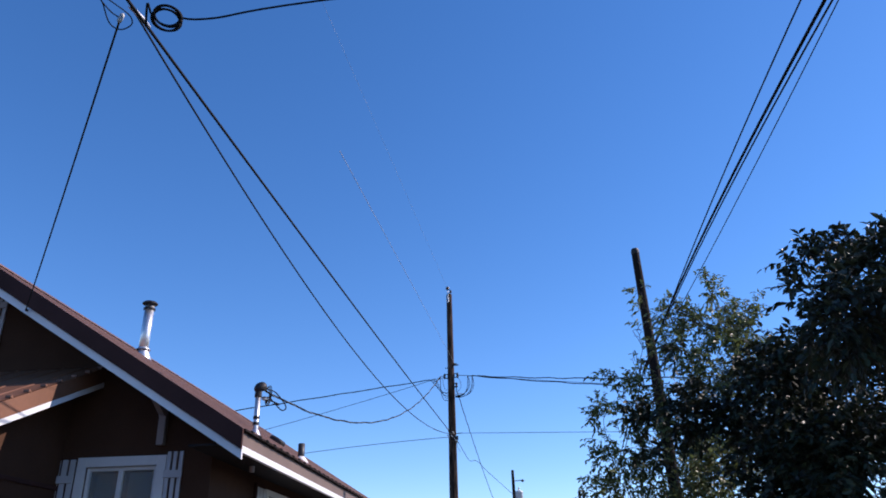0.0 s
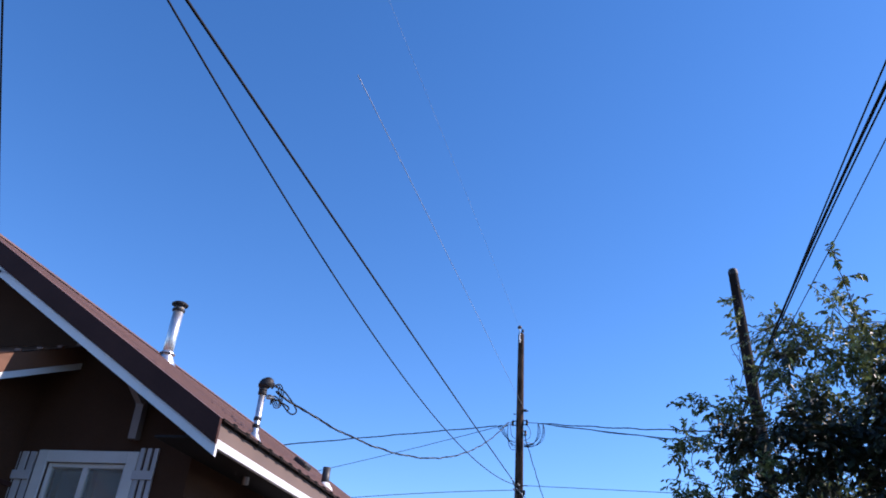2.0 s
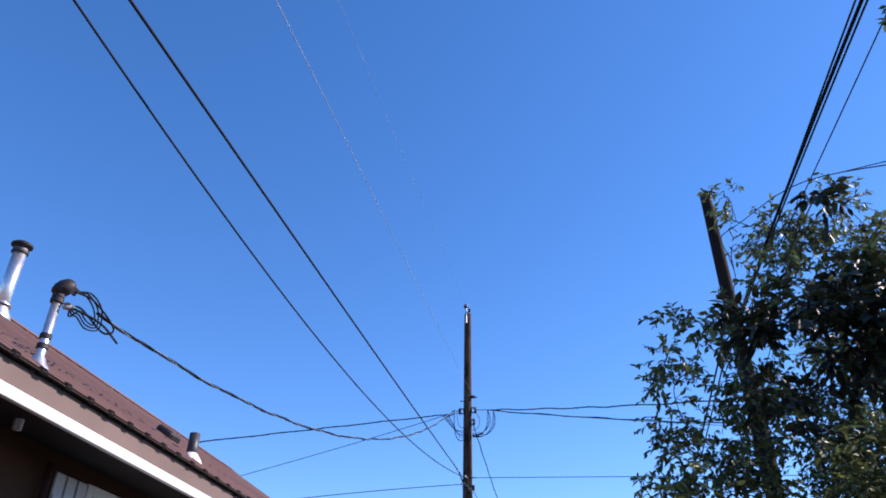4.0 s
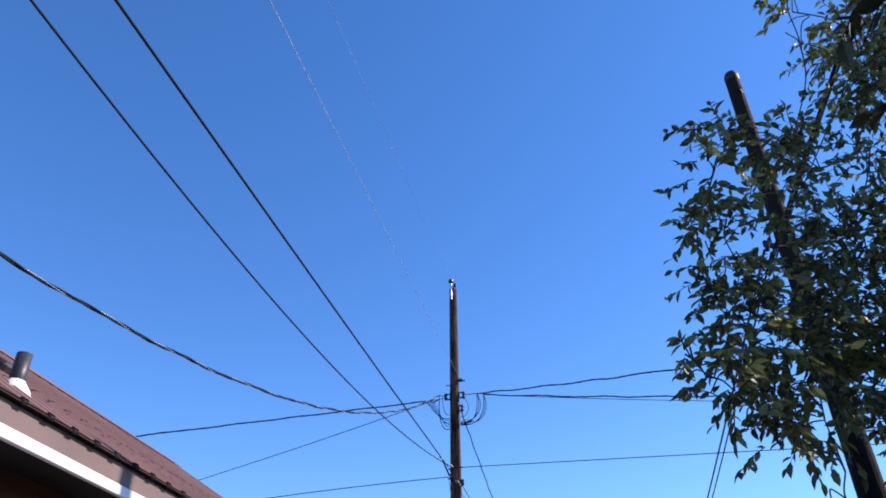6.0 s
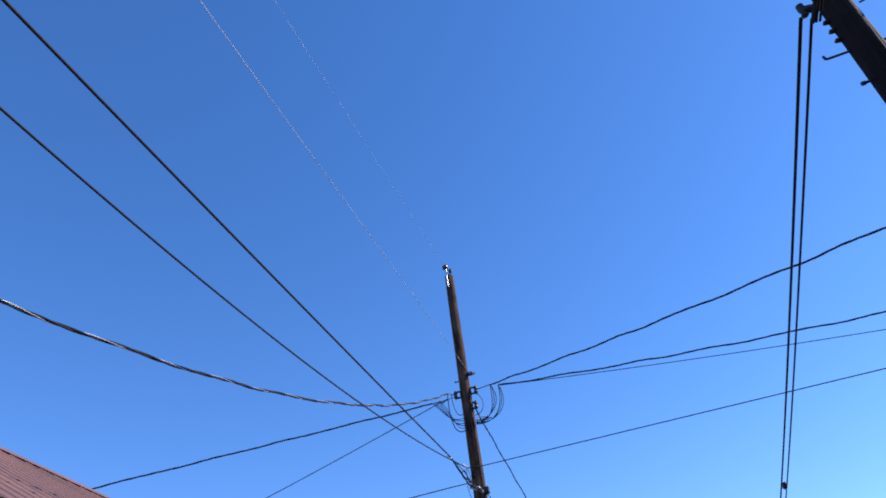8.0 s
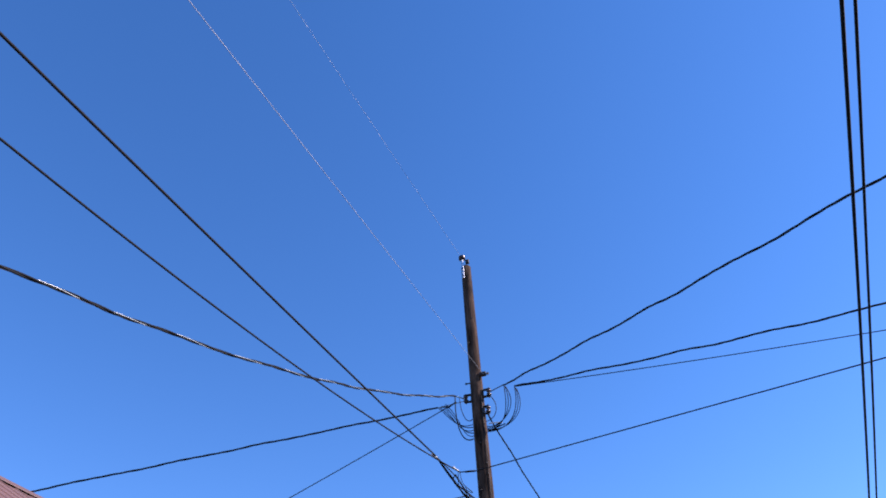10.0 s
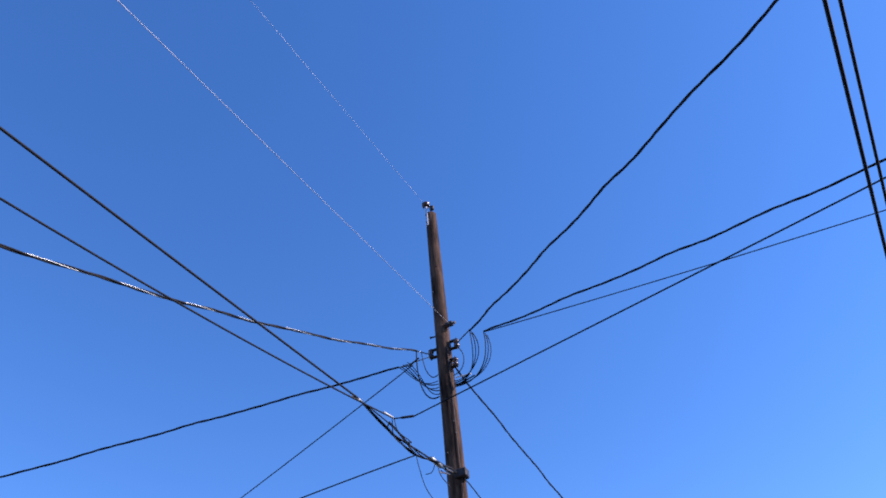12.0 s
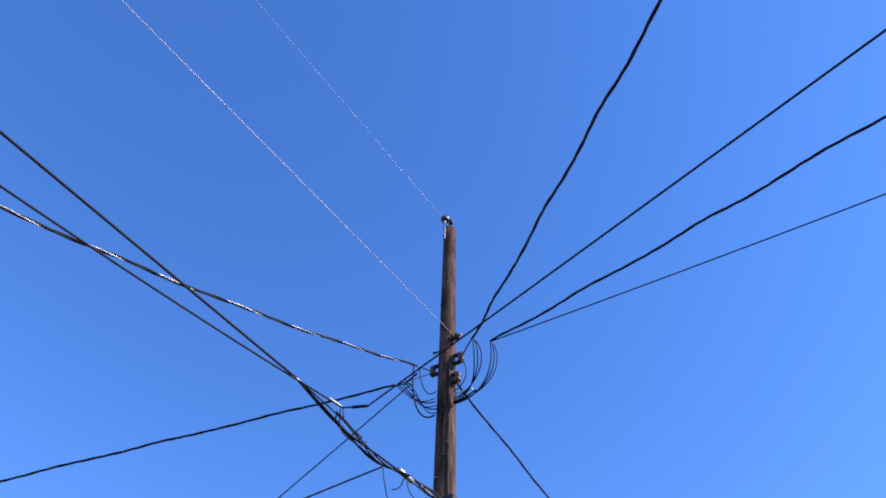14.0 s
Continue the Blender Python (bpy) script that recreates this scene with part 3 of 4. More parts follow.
mast = roof_thing("service_mast", 1.255, 0.315, "galvanised service mast with dark weatherhead on the roof", "service mast")
part("pipe", lathe(bmesh.new(), [(0.028, -0.4), (0.028, 0.47)], sides=16), GALV, mast, smooth=True)
part("boot", lathe(bmesh.new(), [(0.085, -0.055), (0.070, -0.03), (0.050, 0.0), (0.038, 0.03), (0.031, 0.04)], sides=16), GALV, mast, "grey flashing boot", True)
for z0 in (0.085, 0.150):
    part("coupling", lathe(bmesh.new(), [(0.031, z0), (0.034, z0 + 0.004), (0.034, z0 + 0.030), (0.031, z0 + 0.034)], sides=16), IRON, mast)
part("clamp", lathe(bmesh.new(), [(0.036, 0.39), (0.039, 0.395), (0.039, 0.42), (0.036, 0.425)], sides=16), IRON, mast)
# hooded weatherhead: a collar, a domed cover leaning out over the mouth, and the dark insulating plate in it
bm = lathe(bmesh.new(), [(0.030, 0.425), (0.037, 0.43), (0.037, 0.46), (0.033, 0.47)], sides=16)
hood = [(0.034, 0.455), (0.050, 0.462), (0.058, 0.485), (0.056, 0.515), (0.046, 0.540), (0.028, 0.556), (0.010, 0.561)]
dome = bmesh.new()
lathe(dome, hood, sides=18)
for v in dome.verts:
    f = (v.co.z - 0.455) / 0.106
    v.co.x = v.co.x * (1.0 + 0.30 * f) + 0.030 * f
    v.co.y = v.co.y * (1.0 - 0.10 * f) + 0.020 * f
    if v.co.x > 0.045:
        v.co.z -= 0.35 * (v.co.x - 0.045)
weather = part("weatherhead", dome, IRON, mast, "dark cast weatherhead hood", True)
part("collar", bm, IRON, weather)
part("mouth_plate", box(bmesh.new(), -0.004, 0.004, -0.030, 0.030, -0.026, 0.026, 0.003, Matrix.Translation((0.070, 0.035, 0.488)) @ Matrix.Rotation(radians(28), 4, "Y")), RUBBER, weather)
part("insulator", lathe(bmesh.new(), [(0.014, 0.36), (0.028, 0.365), (0.018, 0.38), (0.028, 0.395), (0.014, 0.40)], (0.06, 0.03, 0), 12), PORCELAIN, mast)
part("stem", tubed([(0.03, 0.012, 0.38), (0.10, 0.05, 0.38)], 0.008, 6), GALV, mast)
MAST_TOP = mast.matrix_world @ Vector((0.075, 0.04, 0.487))
MAST_TIE = mast.matrix_world @ Vector((0.075, 0.04, 0.38))


# ---------------------------------------------------------------- poles
def pole_mesh(height, r_top, r_base, seed, lean=(0, 0), sunk=0.3):
    """A tapered log with a slightly wavy surface and a roughly domed top."""
    bm = bmesh.new()
    sides, n = 28, 44
    rings = []
    for i in range(n + 1):
        f = i / n
        z = -sunk + (height + sunk) * f
        r = r_base + (r_top - r_base) * f
        ring = []
        for k in range(sides):
            a = 2 * math.pi * k / sides
            wob = 1 + 0.022 * noise.noise(Vector((3 * math.cos(a), 3 * math.sin(a), z * 0.35 + seed))) - (0.035 if noise.noise(Vector((9 * math.cos(a), 9 * math.sin(a), z * 0.12 + seed))) > 0.42 else 0)
            ring.append(bm.verts.new((r * wob * math.cos(a) + lean[0] * f, r * wob * math.sin(a) + lean[1] * f, z)))
        rings.append(ring)
    for a, b in zip(rings, rings[1:]):
        for k in range(sides):
            bm.faces.new((a[k], a[(k + 1) % sides], b[(k + 1) % sides], b[k]))
    bm.faces.new(rings[0][::-1])
    inner = [bm.verts.new(v.co * 1.0 + Vector(((lean[0] - v.co.x) * 0.35, (lean[1] - v.co.y) * 0.35, 0.03))) for v in rings[-1]]
    for k in range(sides):
        bm.faces.new((rings[-1][k], rings[-1][(k + 1) % sides], inner[(k + 1) % sides], inner[k]))
    bm.faces.new(inner)
    return bm


def bolt(parent, a, b, r=0.011, head=0.022, mat=IRON, name="bolt"):
    a, b = Vector(a), Vector(b)
    d = (b - a).normalized()
    bm = tubed([a, b], r, 8)
    tube(bm, [b - d * 0.004, b + d * 0.014], head, 6)
    return part(name, bm, mat, parent)


# the tall pole at the end of the walk
AX, AY = 0.0, 20.5
poleA = thing("utility_pole", (AX, AY, 0))
tagged(poleA, "tall dark brown wooden utility pole carrying many cables", "utility pole")
part("pole_shaft", pole_mesh(9.68, 0.080, 0.142, 1.0), POLE_WOOD, poleA, smooth=True)
# pole-top strap with a small insulator
bm = boxed(-0.056, -0.020, -0.096, -0.074, 9.40, 9.80, 0.004)
strap = part("top_strap", bm, GALV, poleA, "bright galvanised pole-top strap")
part("insulator", lathe(bmesh.new(), [(0.02, 9.82), (0.055, 9.825), (0.06, 9.845), (0.045, 9.86), (0.058, 9.875), (0.035, 9.90), (0.02, 9.905)], (-0.040, -0.070, 0), 16), SPOOL, strap, smooth=True)
part("insulator_bracket", boxed(0.012, 0.075, -0.080, -0.035, 9.715, 9.80, 0.008), IRON, strap, "dark bracket beside the insulator")
bolt(strap, (-0.038, -0.07, 9.45), (-0.038, -0.10, 9.45), 0.006, 0.010)
bolt(strap, (-0.038, -0.07, 9.60), (-0.038, -0.10, 9.60), 0.006, 0.010)
# guy hook with its through bolt
hook = part("guy_hook", boxed(0.075, 0.175, -0.09, -0.03, 7.49, 7.55, 0.008), IRON, poleA, "dark guy hook plate")
bolt(hook, (0.06, -0.05, 7.52), (0.20, -0.085, 7.50))
bolt(poleA, (0.05, 0.0, 7.43), (-0.150, -0.02, 7.43), 0.010, 0.018)


def clevis(x, y, z, s):
    """A spool insulator in an iron clevis that reaches out from the pole on side s."""
    c = part("clevis", boxed(min(x * 0.55, x * 0.62), max(x * 0.55, x * 0.62), y - 0.035, y + 0.035, z - 0.065, z + 0.065, 0.006), IRON, poleA, "dark iron clevis with spool")
    for h in (z - 0.062, z + 0.05):
        part("arm", boxed(min(x * 0.6, x * 1.25), max(x * 0.6, x * 1.25), y - 0.028, y + 0.028, h, h + 0.012, 0.003), IRON, c)
    part("spool", lathe(bmesh.new(), [(0.016, z - 0.05), (0.036, z - 0.046), (0.036, z - 0.02), (0.020, z - 0.006), (0.020, z + 0.006), (0.036, z + 0.02), (0.036, z + 0.046), (0.016, z + 0.05)], (x * 1.1, y, 0), 14), SPOOL, c, smooth=True)
    part("pin", tubed([(x * 1.1, y, z - 0.085), (x * 1.1, y, z + 0.085)], 0.009, 8), IRON, c)


clevis(-0.165, 0.02, 7.20, -1)
clevis(0.165, -0.03, 7.21, 1)
clevis(0.135, -0.04, 6.93, 1)
# small bolts and staples on the shaft
for z, a in ((8.55, -1.2), (6.40, -1.5), (5.95, -0.9), (5.72, -1.9), (8.10, -2.0), (6.1, -1.0)):
    r = 0.142 + (0.080 - 0.142) * z / 9.7
    bolt(poleA, ((r - 0.02) * math.cos(a), (r - 0.02) * math.sin(a), z), ((r + 0.012) * math.cos(a), (r + 0.012) * math.sin(a), z), 0.006, 0.010, IRON)
# ground wire stapled down the shaft
part("ground_wire", tubed([(0.07, -0.075, 7.15), (0.08, -0.08, 6.2), (0.085, -0.085, 5.0), (0.09, -0.095, 2.0), (0.10, -0.11, 0.0)], 0.005, 6), IRON, poleA)
# cable clamp low on the shaft
clamp = part("cable_clamp", boxed(0.02, 0.16, -0.13, -0.02, 5.40, 5.50, 0.01), IRON, poleA, "dark cable clamp")
bolt(clamp, (0.0, -0.08, 5.46), (-0.13, -0.11, 5.52), 0.012, 0.02, GALV)

# the nearer pole, in the tree
BX, BY = 3.345, 11.74
poleB = thing("utility_pole", (BX, BY, 0))
tagged(poleB, "weathered wooden utility pole, darkened for shade, standing among the tree branches", "utility pole")
part("pole_shaft", pole_mesh(7.0, 0.066, 0.124, 7.0, (-0.19, 0)), POLE_DIM, poleB, smooth=True).location.x = 0.13
bm = lathe(bmesh.new(), [(0.068, 6.95), (0.071, 6.97), (0.071, 7.01), (0.057, 7.05), (0.026, 7.065)], (-0.058, 0, 0), 24)
part("pole_cap", bm, IRON, poleB, "dark domed pole cap")
rod = part("step_rod", tubed([(-0.20, 0.03, 4.62), (0.18, -0.02, 4.64)], 0.007, 8), IRON, poleB, "iron rod through the pole with hooked ends")
part("rod_hook", tubed([(-0.20, 0.03, 4.62), (-0.212, 0.03, 4.624), (-0.216, 0.03, 4.645)], 0.008, 8), IRON, rod)
part("rod_hook", tubed([(0.18, -0.02, 4.64), (0.192, -0.02, 4.644), (0.196, -0.02, 4.665)], 0.008, 8), IRON, rod)
bolt(poleB, (-0.07, 0.0, 4.37), (-0.125, 0.0, 4.36), 0.008, 0.013)
bolt(poleB, (0.10, -0.02, 3.45), (0.165, -0.03, 3.45), 0.012, 0.022)
bolt(poleB, (-0.02, -0.04, 6.72), (-0.055, -0.095, 6.76), 0.012, 0.022)
rack = part("cable_rack", boxed(-0.19, -0.06, -0.022, 0.022, 5.00, 5.035, 0.005), IRON, poleB, "iron cable bracket")
part("spool", lathe(bmesh.new(), [(0.012, 4.965), (0.022, 4.97), (0.014, 4.995), (0.022, 5.02), (0.022, 5.06), (0.012, 5.07)], (-0.19, 0, 0), 12), IRON, rack, smooth=True)
for z in (4.72, 4.80, 4.88):
    part("cable_clip", boxed(-0.118, -0.070, 0.0, 0.03, z, z + 0.018, 0.004), IRON, poleB)
part("loop_wire", tubed(spline([(0.12, 0.0, 5.15), (0.25, 0.05, 5.3), (0.42, 0.05, 5.22), (0.40, 0.0, 5.05), (0.22, -0.02, 5.0), (0.12, 0.0, 4.98)], 8), 0.006, 6), CABLE_GREY, poleB)


# ---------------------------------------------------------------- cables
def cable(name, label, pts, r, mat=CABLE, sides=7, category="overhead cable"):
    ob = new(name, mesh_of(name, tubed(pts, r, sides), mat, True))
    return tagged(ob, label, category, group="overhead cables")


def triplex(name, label, pts, r=0.009, pitch=0.62, bare=DULL_ALU, sway=0.005):
    """Two black conductors wound round a bare neutral; the whole bundle keeps a slight wave from the drum."""
    pts = twist(pts, sway, 1.15, 0.7)
    top = new(name)
    tagged(top, label, "service drop", group="overhead cables")
    for k in range(2):
        part("conductor", tubed(twist(pts, r * 0.9, pitch, k * 2.1), r, 6), CABLE, top, smooth=True)
    part("neutral", tubed(twist(pts, r * 0.9, pitch, 4.2), r * 0.62, 6), bare, top, "bare aluminium neutral strand", True)
    return top


D_R, D_R1, D_L, LP = Vector((0.585, 20.343, 7.155)), Vector((0.457, 20.18, 7.121)), Vector((-0.293, 20.30, 7.154)), Vector((-0.592, 20.42, 7.08))
SP2, SPL, SV, CL2 = Vector((-0.119, 18.38, 5.308)), Vector((0.055, 18.756, 5.252)), Vector((-0.084, 19.58, 5.322)), Vector((0.10, 19.66, 5.22))
POLE_CLAMP = Vector((0.05, 20.40, 5.46))

# from the tall pole to the right
triplex("service_drop", "twisted black service drop leaving the tall pole", run(D_R1, -47.1, -0.2471, 0.00424, 15), 0.0075, bare=CABLE_GREY, sway=0.009)
triplex("service_drop", "twisted black service drop leaving the tall pole", run(D_R, -21.3, -0.2043, 0.00517, 17), 0.0075, bare=CABLE_GREY, sway=0.009)
cable("overhead_cable", "thin dark cable leaving the tall pole", run(D_R, -7.7, -0.1319, 0.00348, 18), 0.0065, CABLE_GREY)
cable("overhead_cable", "thin dark cable crossing in front of the tall pole", [SPL] + run(SPL + Vector((0.16, 0.09, 0.025)), -22.27, -0.0851, 0.0, 17), 0.0065, CABLE)
# to the left, over the house
triplex("service_drop", "twisted black service drop passing over the house roof", run(LP, 199.5, -0.218, 0.0, 20), 0.008, bare=CABLE)
cable("overhead_cable", "thin grey cable falling away behind the house", [LP] + run(LP + Vector((0.15, 0.10, 0.05)), 163.5, -0.2099, 0.0038, 13), 0.0075, CABLE_GREY)
cable("overhead_cable", "thin grey cable leaving from beside the cable bundle", run(SV, 177.0, -0.0511, -0.00702, 15), 0.0075, CABLE_GREY)
# down and away behind
triplex("service_drop", "twisted black service drop falling away behind the tall pole", run((0.13, 20.48, 6.86), 83.4, -0.136, 0.002, 16), 0.007, bare=CABLE)
# the house's own service drop
triplex("service_drop", "twisted service drop with bright neutral from mast to pole", hang((-2.28, 8.02, 3.84), D_L, 0.837, 60)[2:], 0.0075, 0.66)
# the two long cables that come from behind
T_PTS = spline([(-2.75, -9.0, 4.62), (-1.881, 1.0, 4.494)], 12)[:-1] + hang((-1.881, 1.0, 4.494), SP2, 0.045, 50)
cable("overhead_cable", "thick black cable stretched along the alley", T_PTS, 0.0095)
L_PTS = spline([(-3.0, -6.0, 6.9), (-2.289, 1.0, 5.534)], 12)[:-1] + hang((-2.289, 1.0, 5.534), SPL, 0.956, 50)
cable("overhead_cable", "slack black cable along the alley", L_PTS, 0.0072)
# stranded guys from the tall pole back over the alley
cable("guy_wire", "bright bare steel guy wire reaching the tall pole", run((0.13, 20.41, 7.51), -94.1, -0.1525, 0.0, 15), 0.0028, GUY, category="guy wire")
cable("guy_wire", "bright bare steel guy wire from the pole top", run((-0.04, 20.43, 9.84), -100.8, 0.107, 0.0, 16), 0.0018, GUY, category="guy wire")
part("guy_grip", tubed(run((0.13, 20.41, 7.51), -94.1, -0.1525, 0.0, 0.55), 0.009, 6), GALV, poleA)


# splices and drip loops
def splice(name, a, b, r, mat, label):
    a, b = Vector(a), Vector(b)
    pts = [a, a.lerp(b, 0.12), a.lerp(b, 0.5), a.lerp(b, 0.88), b]
    ob = new(name, mesh_of(name, tubed(pts, [r * 0.5, r, r, r, r * 0.5], 8), mat, True))
    return tagged(ob, label, "cable splice")


loops = new("drip_loops")
tagged(loops, "tangle of black drip loops hanging round the tall pole", "cable loops")


def loop(ctrl, r=0.0075, mat=CABLE):
    part("loop", tubed(spline(ctrl, 9), r, 6), mat, loops, smooth=True)


def bend(a, b, c, d, n=18):
    """A cable that leaves a towards b and reaches d from c."""
    a, b, c, d = Vector(a), Vector(b), Vector(c), Vector(d)
    return [a * (1 - t) ** 3 + b * 3 * t * (1 - t) ** 2 + c * 3 * t * t * (1 - t) + d * t ** 3 for t in (k / n for k in range(n + 1))]


def drip(a, b, c, d, r=0.007, mat=CABLE):
    part("loop", tubed(bend(a, b, c, d), r, 6), mat, loops, smooth=True)


drip(D_L, D_L + Vector((-0.03, 0, -0.50)), (-0.26, 20.42, 6.42), (-0.09, 20.43, 6.50), 0.0085)
drip(D_L + Vector((0.06, 0.02, -0.02)), D_L + Vector((0.06, 0.03, -0.30)), (-0.18, 20.43, 6.72), (-0.08, 20.42, 6.80), 0.006, CABLE_GREY)
for k in range(5):
    o = Vector((0.03 * k, 0.02 * (k % 2), 0.01 * k))
    drip(LP + o, LP + o + Vector((0.12 + 0.03 * k, 0, -0.10 - 0.05 * k)), (-0.34 + 0.02 * k, 20.43, 6.66 - 0.035 * k + 0.05 * (k % 2)), (-0.09, 20.43 + 0.01 * k, 6.72 - 0.04 * k), 0.0055 + 0.001 * (k % 2))
for k in range(3):
    o = Vector((0.012 * k, 0.02 * k, -0.012 * k))
    drip(D_R + o, D_R + o + Vector((0.03 + 0.05 * k, 0, -0.40 - 0.03 * k)), (0.46 - 0.05 * k, 20.42, 6.52), (0.11, 20.45, 6.58 + 0.02 * k), 0.0072 - 0.0008 * k)
for k in range(3):
    o = Vector((0.01 * k, 0.02 * k, -0.01 * k))
    drip(D_R1 + o, D_R1 + o + Vector((0.02 + 0.08 * k, 0.02, -0.38)), (0.40 - 0.07 * k, 20.40, 6.56), (0.11, 20.44, 6.60 + 0.03 * k), 0.0065)
drip((0.20, 20.42, 7.12), (0.34, 20.38, 6.95), (0.28, 20.40, 6.72), (0.11, 20.44, 6.74), 0.006, CABLE_GREY)
# dead-end ties from the spools to the cables
for a, b, r, mat in (((-0.19, 20.52, 7.20), D_L, 0.008, DULL_ALU), ((0.19, 20.46, 7.21), D_R1, 0.008, IRON), ((-0.18, 20.5, 7.16), LP, 0.006, DULL_ALU),
                     ((0.14, 20.44, 6.70), (0.34, 20.40, 6.66), 0.009, TAPE), ((0.12, 20.47, 6.60), (0.38, 20.42, 6.64), 0.009, CABLE), ((-0.44, 20.40, 7.04), (-0.30, 20.38, 7.10), 0.012, CABLE_GREY)):
    part("tie", tubed([a, b], r, 6), mat, loops)

splice("splice_sleeve", SPL - Vector((0.05, 0.12, -0.02)), SPL, 0.010, TAPE, "pale splice sleeve on the slack cable")
splice("splice_sleeve", SPL + Vector((0.05, 0.03, 0.008)), SPL + Vector((0.17, 0.09, 0.025)), 0.012, CABLE, "black taped splice on the crossing cable")
splice("splice_sleeve", SP2 - Vector((0.03, 0.06, 0)), SP2 + Vector((0.02, 0.05, -0.01)), 0.010, TAPE, "pale clamp joining the two long cables")
splice("cable_closure", CL2 - Vector((0.03, 0.10, -0.02)), CL2 + Vector((0.02, 0.08, -0.015)), 0.024, DULL_ALU, "silver cable closure beside the tall pole")

bundle = new("cable_bundle")
tagged(bundle, "bundle of black cables looping to the tall pole", "cable bundle")
rng = random.Random(4)
for k in range(5):
    j = lambda s: Vector((rng.uniform(-s, s), rng.uniform(-s, s), rng.uniform(-s, s)))
    pts = [SP2 if k < 3 else SPL - Vector((0.05, 0, 0.02)), SP2.lerp(CL2, 0.4) + j(0.03) - Vector((0, 0, 0.04)), SP2.lerp(CL2, 0.75) + j(0.035) - Vector((0.03, 0, 0.05)), CL2 + j(0.02), CL2.lerp(POLE_CLAMP, 0.6) + j(0.03), POLE_CLAMP]
    part("strand", tubed(spline(pts, 8), 0.0085 if k < 2 else 0.006, 6), CABLE, bundle, smooth=True)
for ctrl in ([SPL, SPL + Vector((0.02, 0.04, -0.12)), SPL + Vector((0.10, 0.14, -0.20)), SP2.lerp(CL2, 0.55) + Vector((0, 0, -0.06))],
             [SPL - Vector((0.02, 0, 0)), SPL + Vector((-0.03, 0.06, -0.15)), SPL + Vector((0.05, 0.2, -0.22)), SP2.lerp(CL2, 0.62)],
             [CL2, CL2 + Vector((0.03, 0, -0.14)), CL2 + Vector((0.10, 0.05, -0.26))], [CL2 + Vector((-0.02, 0, 0)), CL2 + Vector((-0.06, 0, -0.08)), CL2 + Vector((-0.12, -0.02, -0.10))],
             [SV, SV + Vector((0.02, 0.01, -0.14)), SV + Vector((0.06, 0.1, -0.36)), SV + Vector((0.16, 0.4, -0.55)), Vector((0.0, 20.39, 4.9))]):
    part("tail", tubed(spline(ctrl, 8), 0.0045, 6), CABLE_GREY, bundle, smooth=True)
part("drop", tubed(spline([POLE_CLAMP, (0.15, 20.42, 5.34), (0.30, 20.46, 5.08), (0.46, 20.7, 4.88), (0.68, 21.0, 4.90), (1.14, 22.2, 4.66), (3.0, 27, 3.9), (5.5, 34, 3.5)], 8), 0.007, 6), CABLE, bundle, smooth=True)
part("lashing", tubed([POLE_CLAMP, POLE_CLAMP + Vector((-0.12, -0.03, 0.08)), CL2 + Vector((0.02, 0.2, 0.04))], 0.007, 6), GALV, bundle)

# cables on the nearer pole
for dx, az, rise, bend, r in ((0.0, -92.9, 0.1848, -0.0077, 0.0075), (-0.04, -95.8, 0.0536, -0.0069, 0.0115), (-0.02, -95.5, 0.0620, -0.0075, 0.0070), (-0.04, -93.5, 0.0100, 0.0040, 0.0045)):
    cable("overhead_cable", "black cable from behind to the pole in the tree" if r > 0.006 else "thin black cable from behind to the pole in the tree",
          run((3.15 + dx, 11.65, 4.8), az, rise, bend, 15), r, CABLE if r > 0.006 else CABLE_GREY)
for dx, r in ((0.0, 0.0115), (0.052, 0.0095)):
    cable("overhead_cable", "black cable running on from the pole in the tree", run((3.15 + dx, 11.78, 5.0 - dx * 0.5), 81.4 - dx * 2, -0.0429, 0.00137, 30), r)
closure = Vector((4.56, 20.594, 4.79))
splice("cable_closure", closure - Vector((0.02, 0.12, 0)), closure + Vector((0.02, 0.12, 0)), 0.035, IRON, "black closure hanging on the cable")

# the coil where a cable branches off to the house
COIL = Vector((-1.525, 3.00, 4.555))
coil = new("cable_coil")
tagged(coil, "coil of spare black cable tied to the overhead cable", "cable coil")
face = (COIL - Vector((0.0, -0.2, 1.6))).normalized()
ca = face.cross(Vector((0, 0, 1))).normalized()
cb = ca.cross(face)
for k in range(5):
    ring = [COIL + (ca * math.cos(a) * 0.072 + cb * math.sin(a) * 0.055) * (1 + 0.05 * math.sin(k * 2.3)) + ca * 0.006 * math.sin(k * 5) + cb * 0.012 * math.cos(k * 3) + face * 0.011 * k for a in (2 * math.pi * i / 28 for i in range(29))]
    part("turn", tubed(ring, 0.0065, 6), CABLE, coil, smooth=True)
part("tail", tubed(spline([COIL + cb * 0.045, COIL + ca * 0.2 + cb * 0.05, (-0.44, 3.1, 4.78), (3.5, 3.4, 5.5)], 8), 0.0065, 6), CABLE, coil)
part("tie", tubed(spline([COIL - ca * 0.085, COIL - ca * 0.11 + cb * 0.05, COIL - ca * 0.10 - cb * 0.06, (-1.66, 3.08, 4.572)], 6), 0.0065, 6), CABLE, coil)
part("lashing", tubed(spline([(-1.705, 2.92, 4.576), (-1.69, 2.98, 4.580), (-1.675, 3.04, 4.582), (-1.668, 3.1, 4.581)], 6), 0.013, 6), GALV, coil)
S0 = Vector((-1.775, 2.98, 4.545))
rake_fix = H @ Vector((-2.30, -0.035, roof_z(2.30) - 0.22))
cable("service_drop", "thin black drop cable from the overhead line to the gable", hang(S0, rake_fix, 0.03, 20), 0.006)
